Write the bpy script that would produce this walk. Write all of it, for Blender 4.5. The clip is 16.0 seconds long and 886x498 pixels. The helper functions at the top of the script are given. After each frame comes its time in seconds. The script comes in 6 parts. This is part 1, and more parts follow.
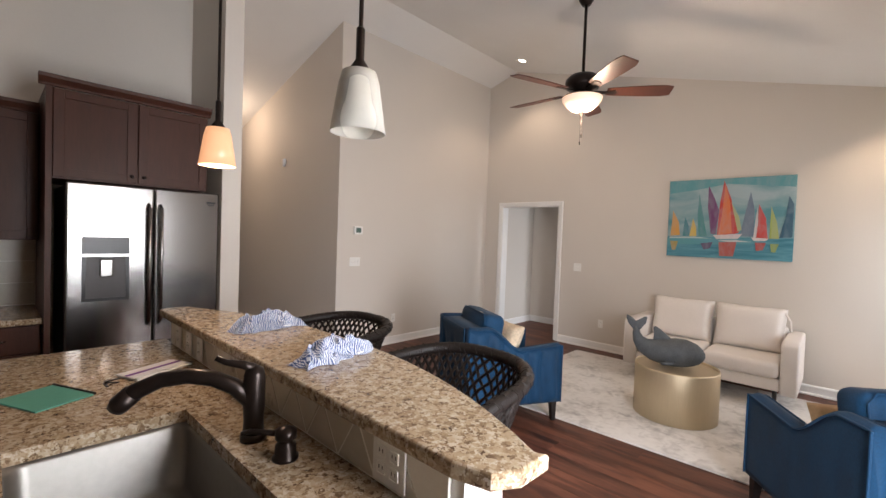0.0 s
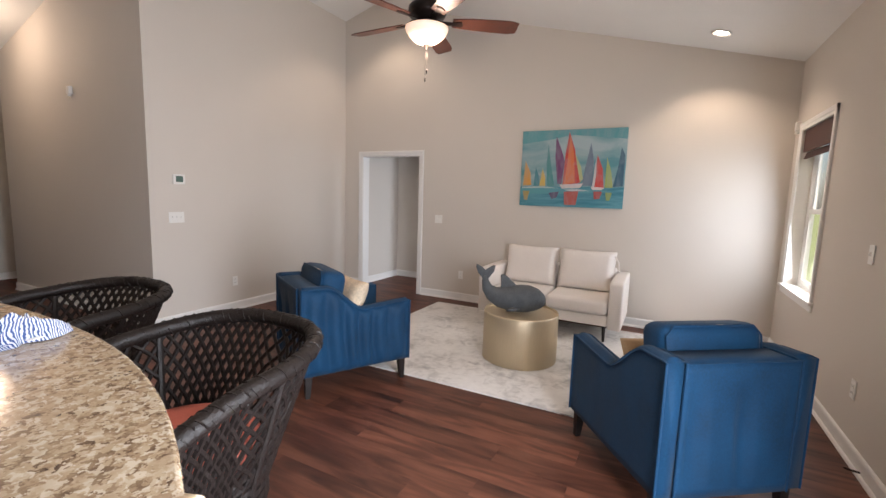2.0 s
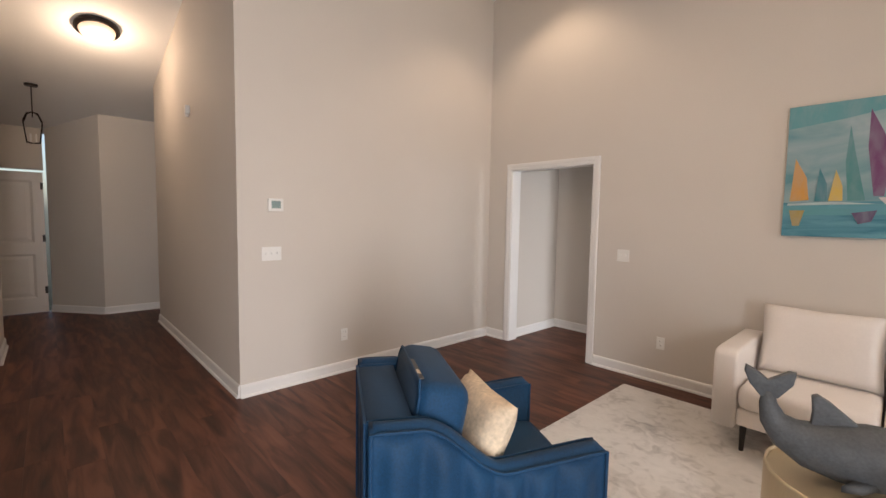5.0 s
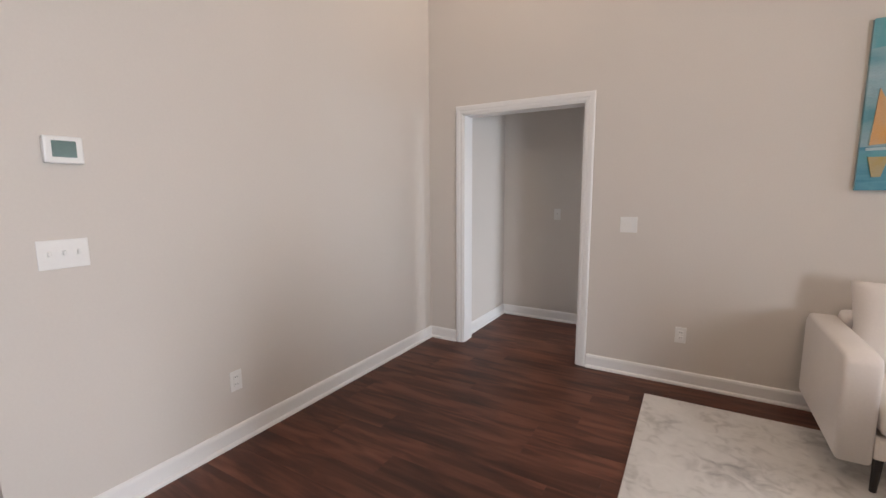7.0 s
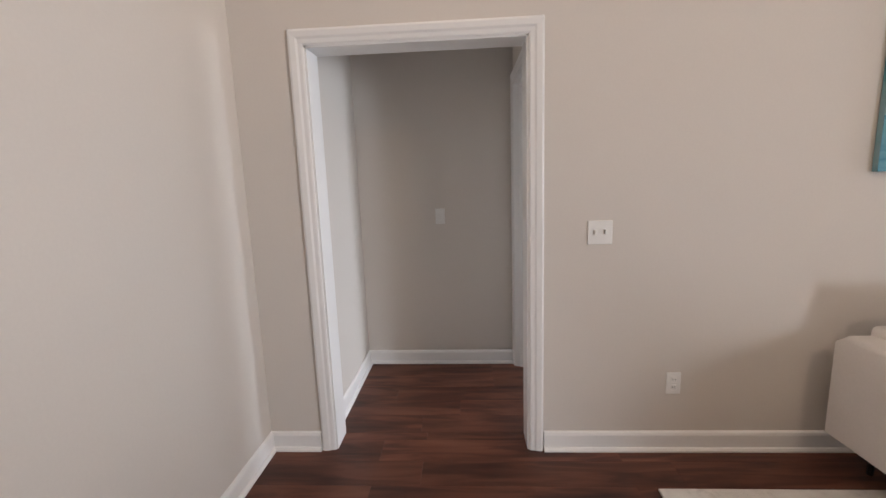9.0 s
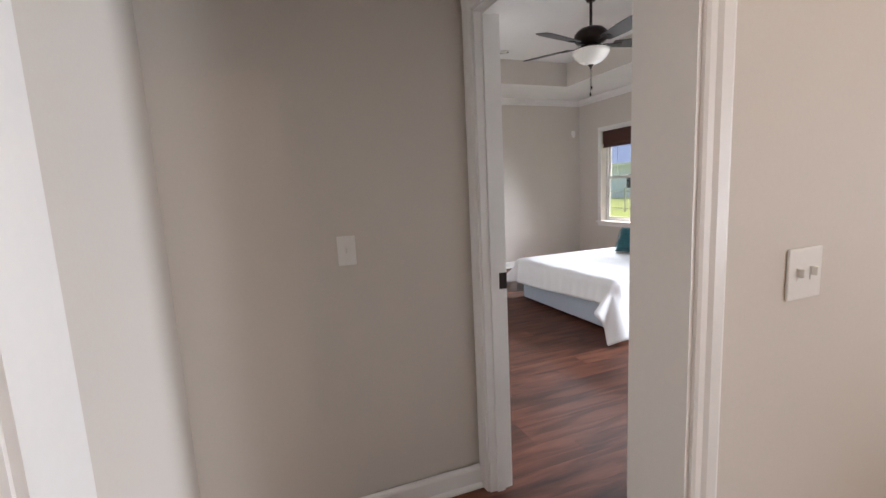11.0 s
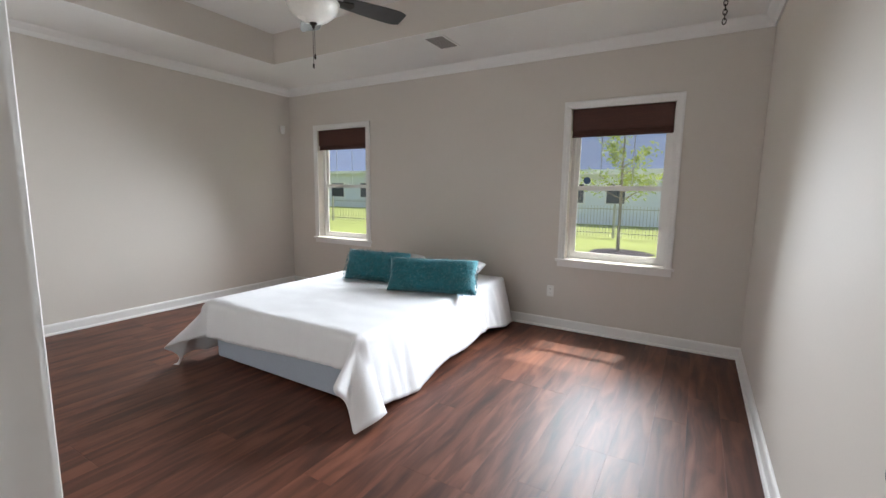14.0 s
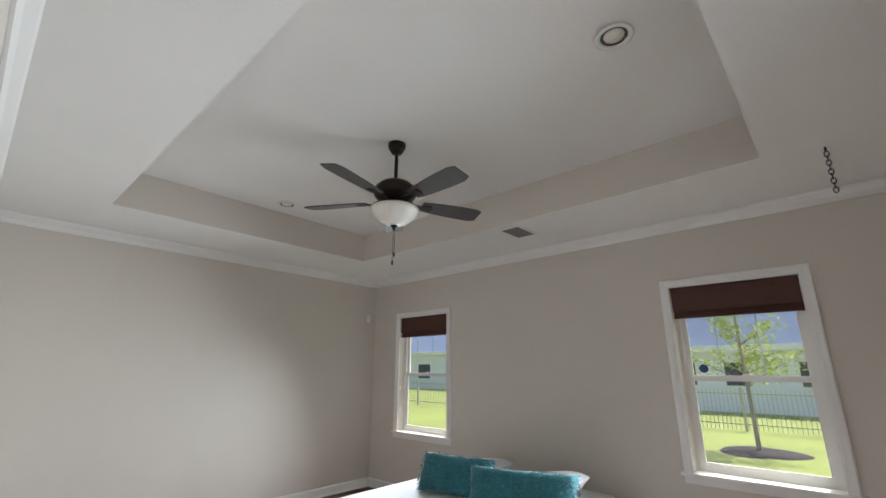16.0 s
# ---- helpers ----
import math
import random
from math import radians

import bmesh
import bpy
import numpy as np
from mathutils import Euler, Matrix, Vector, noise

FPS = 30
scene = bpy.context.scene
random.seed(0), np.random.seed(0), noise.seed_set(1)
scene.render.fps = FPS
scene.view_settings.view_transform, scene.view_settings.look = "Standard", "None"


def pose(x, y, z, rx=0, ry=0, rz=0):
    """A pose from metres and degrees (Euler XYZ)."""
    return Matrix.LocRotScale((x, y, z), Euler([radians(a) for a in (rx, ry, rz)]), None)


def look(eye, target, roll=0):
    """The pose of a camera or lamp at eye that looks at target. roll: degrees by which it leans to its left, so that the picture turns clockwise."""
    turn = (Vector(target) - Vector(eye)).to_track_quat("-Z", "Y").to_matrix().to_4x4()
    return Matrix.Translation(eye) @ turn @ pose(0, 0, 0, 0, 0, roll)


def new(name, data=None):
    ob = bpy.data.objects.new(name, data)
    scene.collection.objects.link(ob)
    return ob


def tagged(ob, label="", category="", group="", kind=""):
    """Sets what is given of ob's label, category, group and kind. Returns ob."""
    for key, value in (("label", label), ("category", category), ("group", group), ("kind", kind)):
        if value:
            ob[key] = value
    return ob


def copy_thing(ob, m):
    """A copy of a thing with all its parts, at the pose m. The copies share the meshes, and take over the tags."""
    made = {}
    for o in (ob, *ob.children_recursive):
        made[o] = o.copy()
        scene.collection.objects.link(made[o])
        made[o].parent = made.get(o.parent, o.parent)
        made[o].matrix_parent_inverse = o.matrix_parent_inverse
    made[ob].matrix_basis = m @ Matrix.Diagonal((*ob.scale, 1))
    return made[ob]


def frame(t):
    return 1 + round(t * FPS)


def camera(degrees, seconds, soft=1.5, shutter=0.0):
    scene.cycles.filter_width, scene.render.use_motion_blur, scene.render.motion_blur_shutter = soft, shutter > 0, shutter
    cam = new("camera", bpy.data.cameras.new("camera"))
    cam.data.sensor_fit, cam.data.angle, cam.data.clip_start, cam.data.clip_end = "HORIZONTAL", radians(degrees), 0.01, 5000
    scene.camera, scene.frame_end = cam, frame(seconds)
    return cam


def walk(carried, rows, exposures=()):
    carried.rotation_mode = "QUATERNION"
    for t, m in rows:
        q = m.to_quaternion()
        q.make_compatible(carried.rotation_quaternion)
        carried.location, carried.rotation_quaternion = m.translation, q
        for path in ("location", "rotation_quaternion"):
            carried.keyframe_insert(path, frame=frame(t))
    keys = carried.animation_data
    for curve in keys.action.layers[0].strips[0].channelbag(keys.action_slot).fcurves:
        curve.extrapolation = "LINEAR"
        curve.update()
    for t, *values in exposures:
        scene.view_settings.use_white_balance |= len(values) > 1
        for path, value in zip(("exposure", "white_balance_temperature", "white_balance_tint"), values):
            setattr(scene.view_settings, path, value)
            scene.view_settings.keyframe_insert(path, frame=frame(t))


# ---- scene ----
cam = camera(92.1, 16.0)
PATH = [
    (0, (4.529, -5.895, 1.516), (3.163, -4.436, 1.456), 2.1),
    (0.5, (4.584, -5.778, 1.504), (3.418, -4.158, 1.375), 1.9),
    (1, (4.625, -5.666, 1.477), (3.601, -3.957, 1.303), 1.8),
    (1.5, (4.648, -5.569, 1.455), (3.707, -3.817, 1.245), 1.8),
    (2, (4.588, -5.42, 1.455), (3.679, -3.655, 1.212), 1.8),
    (2.5, (4.528, -5.208, 1.451), (3.598, -3.454, 1.2), 1.9),
    (3, (4.47, -4.932, 1.447), (3.415, -3.249, 1.218), 1.8),
    (3.5, (4.334, -4.671, 1.449), (3.067, -3.134, 1.272), 1.5),
    (4, (4.097, -4.427, 1.466), (2.619, -3.086, 1.344), 1.2),
    (6.5, (2.505, -3.569, 1.422), (1.271, -2.014, 1.178), 0.2),
    (7, (2.125, -3.37, 1.386), (1.118, -1.663, 1.117), -0.3),
    (7.5, (1.792, -3.108, 1.358), (1.026, -1.281, 1.078), -0.7),
    (8, (1.504, -2.821, 1.42), (0.975, -0.919, 1.097), -1.5),
    (8.5, (1.279, -2.445, 1.419), (0.979, -0.495, 1.087), -1.7),
    (11, (0.644, -0.577, 1.354), (1.356, 1.272, 1.081), -2.8),
    (11.5, (0.673, -0.237, 1.34), (1.736, 1.435, 1.07), -1.9),
    (12, (0.709, -0.036, 1.351), (2.079, 1.396, 1.079), -0.8),
    (12.5, (0.865, 0.142, 1.332), (2.453, 1.33, 1.069), 0.0),
    (13, (1.033, 0.297, 1.35), (2.741, 1.303, 1.083), 0.7),
    (13.5, (1.23, 0.457, 1.365), (2.974, 1.395, 1.088), 1.0),
    (14, (1.415, 0.548, 1.378), (3.120, 1.558, 1.109), 0.8),
    (14.5, (1.598, 0.618, 1.387), (3.186, 1.814, 1.179), 0.5),
    (15, (1.616, 0.647, 1.437), (3.078, 2.012, 1.416), -0.1),
    (15.5, (1.638, 0.644, 1.449), (3.057, 2.005, 1.811), -0.1),
    (16, (1.653, 0.646, 1.482), (3.078, 1.94, 2.027), 0.2),
]
SKY_GAIN = 0.15
EXPOSURES = [(0.0, 0.35, 6450, 10), (2.0, 0.35, 6200, 10), (4.0, 0.4, 7000, 12), (6.5, 0.45, 6150, 10), (8.5, 0.5, 6150, 10), (10.8, 0.68, 6350, 11), (11.6, 0.74, 6200, 10), (12.5, 0.66, 6400, 11), (14.0, 0.45, 6350, 7), (15.0, 0.4, 6400, 6), (16.0, 0.38, 6300, 5)]
walk(cam, [(t, look(eye, target, roll)) for t, eye, target, roll in PATH], EXPOSURES)

# ---------------------------------------------------------------- light
world = bpy.data.worlds.new("sky")
scene.world = world
world.use_nodes = True
wn = world.node_tree.nodes
sky = wn.new("ShaderNodeTexSky")
sky.sky_type = "NISHITA"
sky.sun_disc = False
sky.sun_elevation = radians(59)
sky.sun_rotation = radians(103)
sky.air_density, sky.dust_density, sky.ozone_density = 1.0, 2.5, 1.0
wn["Background"].inputs["Strength"].default_value = SKY_GAIN
world.node_tree.links.new(sky.outputs[0], wn["Background"].inputs["Color"])


def lamp(name, kind, m, power, color, **more):
    data = bpy.data.lights.new(name, kind)
    data.energy, data.color = power, color
    for key, value in more.items():
        if key == "size":
            data.size = value
        elif key == "size_y":
            data.shape, data.size_y = "RECTANGLE", value
        elif key == "radius":
            data.shadow_soft_size = value
        elif key == "angle":
            data.angle = value
        elif key == "spot":
            data.spot_size, data.spot_blend = radians(value), 0.6
        elif key == "spread":
            data.spread = radians(value)
    ob = new(name, data)
    ob.matrix_world = m
    return ob


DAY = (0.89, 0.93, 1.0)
WARM = (1.0, 0.74, 0.54)
lamp("sun", "SUN", look((0, 0, 30), (-17.0, 4.0, 0)), 4.8, (1.0, 0.95, 0.86), angle=radians(0.6))
# area lamps added in the openings for the sky's light, falling inward and down
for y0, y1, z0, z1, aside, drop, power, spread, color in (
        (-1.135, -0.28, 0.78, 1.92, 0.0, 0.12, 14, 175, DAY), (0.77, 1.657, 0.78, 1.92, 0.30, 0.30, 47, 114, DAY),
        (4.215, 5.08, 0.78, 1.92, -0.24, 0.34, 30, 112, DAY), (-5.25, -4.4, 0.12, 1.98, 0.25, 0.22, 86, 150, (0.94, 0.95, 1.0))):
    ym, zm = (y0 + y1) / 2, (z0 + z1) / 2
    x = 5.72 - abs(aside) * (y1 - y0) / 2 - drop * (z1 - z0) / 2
    lamp("daylight_stand_in", "AREA", look((x, ym, zm), (x - 1, ym + aside, zm - drop)), power, color, size=y1 - y0, size_y=z1 - z0, spread=spread)


# ---------------------------------------------------------------- materials
def links_of(m):
    return m.node_tree.nodes, m.node_tree.links


def material(name, color, rough=0.5, metal=0.0, vary=0.08, scale=3.0, fine=60.0, bump=0.0, bump_scale=None, stretch=(1, 1, 1),
             coat=0.0, sheen=0.0, per_object=0.0, rough_vary=0.08, spec=0.5):
    """A principled material whose colour drifts at two scales, with fine relief."""
    m = bpy.data.materials.new(name)
    m.use_nodes = True
    n, l = links_of(m)
    b = n["Principled BSDF"]
    co = n.new("ShaderNodeTexCoord")
    mp = n.new("ShaderNodeMapping")
    mp.inputs["Scale"].default_value = stretch
    l.new(co.outputs["Object"], mp.inputs["Vector"])
    big, small = n.new("ShaderNodeTexNoise"), n.new("ShaderNodeTexNoise")
    big.inputs["Scale"].default_value, small.inputs["Scale"].default_value = scale, fine
    big.inputs["Detail"].default_value, small.inputs["Detail"].default_value = 4, 3
    l.new(mp.outputs[0], big.inputs["Vector"])
    l.new(mp.outputs[0], small.inputs["Vector"])
    mix = n.new("ShaderNodeMath")
    mix.operation = "MULTIPLY_ADD"
    mix.inputs[1].default_value = 0.45
    l.new(small.outputs["Fac"], mix.inputs[0])
    half = n.new("ShaderNodeMath")
    half.operation = "MULTIPLY"
    half.inputs[1].default_value = 0.55
    l.new(big.outputs["Fac"], half.inputs[0])
    l.new(half.outputs[0], mix.inputs[2])
    rng = n.new("ShaderNodeMapRange")
    rng.inputs["From Min"].default_value, rng.inputs["From Max"].default_value = 0.3, 0.7
    rng.inputs["To Min"].default_value, rng.inputs["To Max"].default_value = 1 - vary, 1 + vary
    l.new(mix.outputs[0], rng.inputs["Value"])
    tone = n.new("ShaderNodeMix")
    tone.data_type, tone.blend_type = "RGBA", "MULTIPLY"
    tone.inputs["Factor"].default_value = 1.0
    tone.inputs["A"].default_value = (*color, 1)
    value = rng.outputs[0]
    if per_object:
        info = n.new("ShaderNodeObjectInfo")
        r2 = n.new("ShaderNodeMapRange")
        r2.inputs["To Min"].default_value, r2.inputs["To Max"].default_value = 1 - per_object, 1 + per_object
        l.new(info.outputs["Random"], r2.inputs["Value"])
        mul = n.new("ShaderNodeMath")
        mul.operation = "MULTIPLY"
        l.new(value, mul.inputs[0])
        l.new(r2.outputs[0], mul.inputs[1])
        value = mul.outputs[0]
    l.new(value, tone.inputs["B"])
    l.new(tone.outputs["Result"], b.inputs["Base Color"])
    r3 = n.new("ShaderNodeMapRange")
    r3.inputs["To Min"].default_value, r3.inputs["To Max"].default_value = max(0.02, rough - rough_vary), min(1, rough + rough_vary)
    l.new(big.outputs["Fac"], r3.inputs["Value"])
    l.new(r3.outputs[0], b.inputs["Roughness"])
    b.inputs["Metallic"].default_value = metal
    b.inputs["Coat Weight"].default_value = coat
    b.inputs["Sheen Weight"].default_value = sheen
    b.inputs["Specular IOR Level"].default_value = spec
    if bump:
        bn = n.new("ShaderNodeBump")
        bn.inputs["Strength"].default_value = bump
        bn.inputs["Distance"].default_value = 0.01
        src = small
        if bump_scale:
            src = n.new("ShaderNodeTexNoise")
            src.inputs["Scale"].default_value = bump_scale
            l.new(mp.outputs[0], src.inputs["Vector"])
        l.new(src.outputs["Fac"], bn.inputs["Height"])
        l.new(bn.outputs[0], b.inputs["Normal"])
    return m


def ramp(n, stops):
    r = n.new("ShaderNodeValToRGB")
    e = r.color_ramp.elements
    e[0].position, e[0].color = stops[0][0], (*stops[0][1], 1)
    e[1].position, e[1].color = stops[-1][0], (*stops[-1][1], 1)
    for p, c in stops[1:-1]:
        k = e.new(p)
        k.color = (*c, 1)
    return r


def wood_floor():
    """Dark red-brown laminate with long streaks along x."""
    m = bpy.data.materials.new("dark_laminate")
    m.use_nodes = True
    n, l = links_of(m)
    b = n["Principled BSDF"]
    geo, info = n.new("ShaderNodeNewGeometry"), n.new("ShaderNodeObjectInfo")
    isle = geo.outputs["Random Per Island"]
    addr = n.new("ShaderNodeMath")
    l.new(isle, addr.inputs[0])
    l.new(info.outputs["Random"], addr.inputs[1])
    shift = n.new("ShaderNodeCombineXYZ")
    mul = n.new("ShaderNodeMath")
    mul.operation = "MULTIPLY"
    mul.inputs[1].default_value = 37.0
    l.new(addr.outputs[0], mul.inputs[0])
    for i in range(3):
        l.new(mul.outputs[0], shift.inputs[i])
    vadd = n.new("ShaderNodeVectorMath")
    l.new(geo.outputs["Position"], vadd.inputs[0])
    l.new(shift.outputs[0], vadd.inputs[1])
    mp = n.new("ShaderNodeMapping")
    mp.inputs["Scale"].default_value = (0.9, 6.0, 1.0)
    l.new(vadd.outputs[0], mp.inputs["Vector"])
    grain = n.new("ShaderNodeTexNoise")
    grain.inputs["Scale"].default_value, grain.inputs["Detail"].default_value, grain.inputs["Distortion"].default_value = 2.2, 7, 0.6
    l.new(mp.outputs[0], grain.inputs["Vector"])
    mp2 = n.new("ShaderNodeMapping")
    mp2.inputs["Scale"].default_value = (4.0, 120.0, 1.0)
    l.new(vadd.outputs[0], mp2.inputs["Vector"])
    fine = n.new("ShaderNodeTexNoise")
    fine.inputs["Scale"].default_value = 2.0
    l.new(mp2.outputs[0], fine.inputs["Vector"])
    cr = ramp(n, [(0.25, (0.022, 0.0072, 0.0048)), (0.45, (0.076, 0.025, 0.0145)), (0.58, (0.13, 0.046, 0.026)), (0.78, (0.18, 0.072, 0.042))])
    l.new(grain.outputs["Fac"], cr.inputs["Fac"])
    frac = n.new("ShaderNodeMath")
    frac.operation = "FRACT"
    l.new(addr.outputs[0], frac.inputs[0])
    r2 = n.new("ShaderNodeMapRange")
    r2.inputs["To Min"].default_value, r2.inputs["To Max"].default_value = 0.80, 1.18
    l.new(frac.outputs[0], r2.inputs["Value"])
    r4 = n.new("ShaderNodeMapRange")
    r4.inputs["To Min"].default_value, r4.inputs["To Max"].default_value = 0.9, 1.1
    l.new(fine.outputs["Fac"], r4.inputs["Value"])
    mm = n.new("ShaderNodeMath")
    mm.operation = "MULTIPLY"
    l.new(r2.outputs[0], mm.inputs[0])
    l.new(r4.outputs[0], mm.inputs[1])
    tone = n.new("ShaderNodeMix")
    tone.data_type, tone.blend_type = "RGBA", "MULTIPLY"
    tone.inputs["Factor"].default_value = 1.0
    l.new(cr.outputs[0], tone.inputs["A"])
    l.new(mm.outputs[0], tone.inputs["B"])
    l.new(tone.outputs["Result"], b.inputs["Base Color"])
    r3 = n.new("ShaderNodeMapRange")
    r3.inputs["To Min"].default_value, r3.inputs["To Max"].default_value = 0.44, 0.54
    l.new(fine.outputs["Fac"], r3.inputs["Value"])
    l.new(r3.outputs[0], b.inputs["Roughness"])
    bn = n.new("ShaderNodeBump")
    b.inputs["Specular IOR Level"].default_value = 0.42
    bn.inputs["Strength"].default_value, bn.inputs["Distance"].default_value = 0.12, 0.004
    l.new(fine.outputs["Fac"], bn.inputs["Height"])
    l.new(bn.outputs[0], b.inputs["Normal"])
    return m


def granite():
    """Speckled tan, brown and cream polished stone."""
    m = bpy.data.materials.new("speckled_granite")
    m.use_nodes = True
    n, l = links_of(m)
    b = n["Principled BSDF"]
    co = n.new("ShaderNodeTexCoord")
    warp = n.new("ShaderNodeTexNoise")
    warp.inputs["Scale"].default_value, warp.inputs["Detail"].default_value = 90, 3
    l.new(co.outputs["Object"], warp.inputs["Vector"])
    mixv = n.new("ShaderNodeMix")
    mixv.data_type = "VECTOR"
    mixv.inputs["Factor"].default_value = 0.035
    l.new(co.outputs["Object"], mixv.inputs[4])
    l.new(warp.outputs["Color"], mixv.inputs[5])
    v1 = n.new("ShaderNodeTexVoronoi")
    v1.inputs["Scale"].default_value = 95
    l.new(mixv.outputs[1], v1.inputs["Vector"])
    sep = n.new("ShaderNodeSeparateColor")
    l.new(v1.outputs["Color"], sep.inputs[0])
    nz = n.new("ShaderNodeTexNoise")
    nz.inputs["Scale"].default_value, nz.inputs["Detail"].default_value = 34, 6
    l.new(co.outputs["Object"], nz.inputs["Vector"])
    a = n.new("ShaderNodeMath")
    a.operation = "MULTIPLY_ADD"
    a.inputs[1].default_value = 0.55
    l.new(sep.outputs[0], a.inputs[0])
    h = n.new("ShaderNodeMath")
    h.operation = "MULTIPLY"
    h.inputs[1].default_value = 0.5
    l.new(nz.outputs["Fac"], h.inputs[0])
    l.new(h.outputs[0], a.inputs[2])
    cr = ramp(n, [(0.17, (0.05, 0.03, 0.02)), (0.27, (0.17, 0.11, 0.065)), (0.40, (0.33, 0.235, 0.145)), (0.58, (0.44, 0.34, 0.225)), (0.78, (0.57, 0.49, 0.38))])
    l.new(a.outputs[0], cr.inputs["Fac"])
    l.new(cr.outputs[0], b.inputs["Base Color"])
    b.inputs["Roughness"].default_value = 0.14
    return m


def rug_material():
    """Pale grey-ivory pile with faded blue-grey figures."""
    m = bpy.data.materials.new("faded_rug_pile")
    m.use_nodes = True
    n, l = links_of(m)
    b = n["Principled BSDF"]
    co = n.new("ShaderNodeTexCoord")
    n1, n2, n3 = (n.new("ShaderNodeTexNoise") for _ in range(3))
    for k, s, d in ((n1, 2.6, 5), (n2, 11, 5), (n3, 240, 2)):
        k.inputs["Scale"].default_value, k.inputs["Detail"].default_value = s, d
        l.new(co.outputs["Object"], k.inputs["Vector"])
    n2.inputs["Distortion"].default_value = 1.2
    a = n.new("ShaderNodeMath")
    a.operation = "MULTIPLY_ADD"
    a.inputs[1].default_value = 0.55
    l.new(n1.outputs["Fac"], a.inputs[0])
    h = n.new("ShaderNodeMath")
    h.operation = "MULTIPLY"
    h.inputs[1].default_value = 0.45
    l.new(n2.outputs["Fac"], h.inputs[0])
    l.new(h.outputs[0], a.inputs[2])
    cr = ramp(n, [(0.30, (0.30, 0.295, 0.29)), (0.41, (0.50, 0.48, 0.455)), (0.5, (0.64, 0.62, 0.59)), (0.68, (0.72, 0.70, 0.67))])
    l.new(a.outputs[0], cr.inputs["Fac"])
    l.new(cr.outputs[0], b.inputs["Base Color"])
    b.inputs["Roughness"].default_value = 0.95
    b.inputs["Sheen Weight"].default_value = 0.1
    bn = n.new("ShaderNodeBump")
    bn.inputs["Strength"].default_value, bn.inputs["Distance"].default_value = 0.5, 0.006
    l.new(n3.outputs["Fac"], bn.inputs["Height"])
    l.new(bn.outputs[0], b.inputs["Normal"])
    return m


def glowing(name, color, strength, base=(0.9, 0.85, 0.75)):
    m = bpy.data.materials.new(name)
    m.use_nodes = True
    b = m.node_tree.nodes["Principled BSDF"]
    b.inputs["Base Color"].default_value = (*base, 1)
    b.inputs["Emission Color"].default_value = (*color, 1)
    b.inputs["Emission Strength"].default_value = strength
    b.inputs["Roughness"].default_value = 0.3
    return m


def glass(name, rough=0.0, color=(1, 1, 1)):
    m = bpy.data.materials.new(name)
    m.use_nodes = True
    b = m.node_tree.nodes["Principled BSDF"]
    b.inputs["Base Color"].default_value = (*color, 1)
    b.inputs["Transmission Weight"].default_value = 1.0
    b.inputs["Roughness"].default_value = rough
    b.inputs["IOR"].default_value = 1.45
    return m


WALL = material("warm_beige_paint", (0.64, 0.595, 0.54), 0.72, vary=0.025, scale=1.2, fine=90, bump=0.05, bump_scale=260)
CEIL = material("matt_white_ceiling_paint", (0.80, 0.79, 0.77), 0.85, vary=0.02, bump=0.06, bump_scale=180)
TRIM = material("white_trim_paint", (0.80, 0.79, 0.77), 0.38, vary=0.02, scale=2)
FLOOR = wood_floor()
GRANITE = granite()
RUG = rug_material()
VELVET = material("blue_velvet", (0.0035, 0.037, 0.092), 0.68, vary=0.4, scale=4, fine=140, sheen=0.05, spec=0.25, bump=0.12, bump_scale=420)
LEG = material("black_brown_wood", (0.012, 0.009, 0.008), 0.4, vary=0.2)
IVORY = material("ivory_leatherette", (0.76, 0.715, 0.675), 0.52, vary=0.04, scale=5, fine=90, bump=0.14, bump_scale=220)
GOLD = material("brushed_gold_metal", (0.56, 0.46, 0.31), 0.46, metal=0.7, vary=0.08, scale=6, fine=30, stretch=(30, 30, 1.0))
CAST = material("charcoal_resin", (0.075, 0.083, 0.090), 0.62, vary=0.3, scale=14, fine=90, bump=0.3, bump_scale=70)
BRONZE = material("oil_rubbed_bronze", (0.026, 0.018, 0.015), 0.33, metal=0.7, vary=0.2, scale=20)
CABINET = material("espresso_stained_wood", (0.055, 0.019, 0.011), 0.48, spec=0.3, vary=0.25, scale=2, fine=14, stretch=(6, 6, 0.7))
STEEL = material("brushed_stainless", (0.27, 0.26, 0.25), 0.2, metal=1.0, vary=0.03, scale=3, fine=40, stretch=(40, 40, 0.6), rough_vary=0.012)
BLACK = material("black_plastic", (0.012, 0.012, 0.013), 0.35, vary=0.1)
DARKGREY = material("dark_grey_enamel", (0.055, 0.05, 0.05), 0.45, vary=0.1)
WICKER = material("espresso_wicker", (0.009, 0.006, 0.005), 0.5, spec=0.3, vary=0.35, scale=30, fine=160, bump=0.3, bump_scale=120)
CORAL = material("coral_fabric", (0.62, 0.17, 0.12), 0.85, vary=0.08, bump=0.2, bump_scale=300)
PLATE = material("white_switch_plastic", (0.80, 0.79, 0.76), 0.3, vary=0.02)
SHEET = material("white_cotton", (0.75, 0.75, 0.765), 0.85, vary=0.03, scale=4, fine=120, bump=0.1, bump_scale=300)
BOXSPRING = material("pale_blue_grey_ticking", (0.43, 0.48, 0.56), 0.85, vary=0.05, bump=0.15, bump_scale=250)
TEAL = material("teal_faux_fur", (0.020, 0.150, 0.180), 0.8, vary=0.35, scale=16, fine=120, sheen=0.25, bump=0.7, bump_scale=60)
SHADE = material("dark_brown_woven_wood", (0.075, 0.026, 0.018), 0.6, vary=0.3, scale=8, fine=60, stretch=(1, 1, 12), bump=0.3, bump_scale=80)
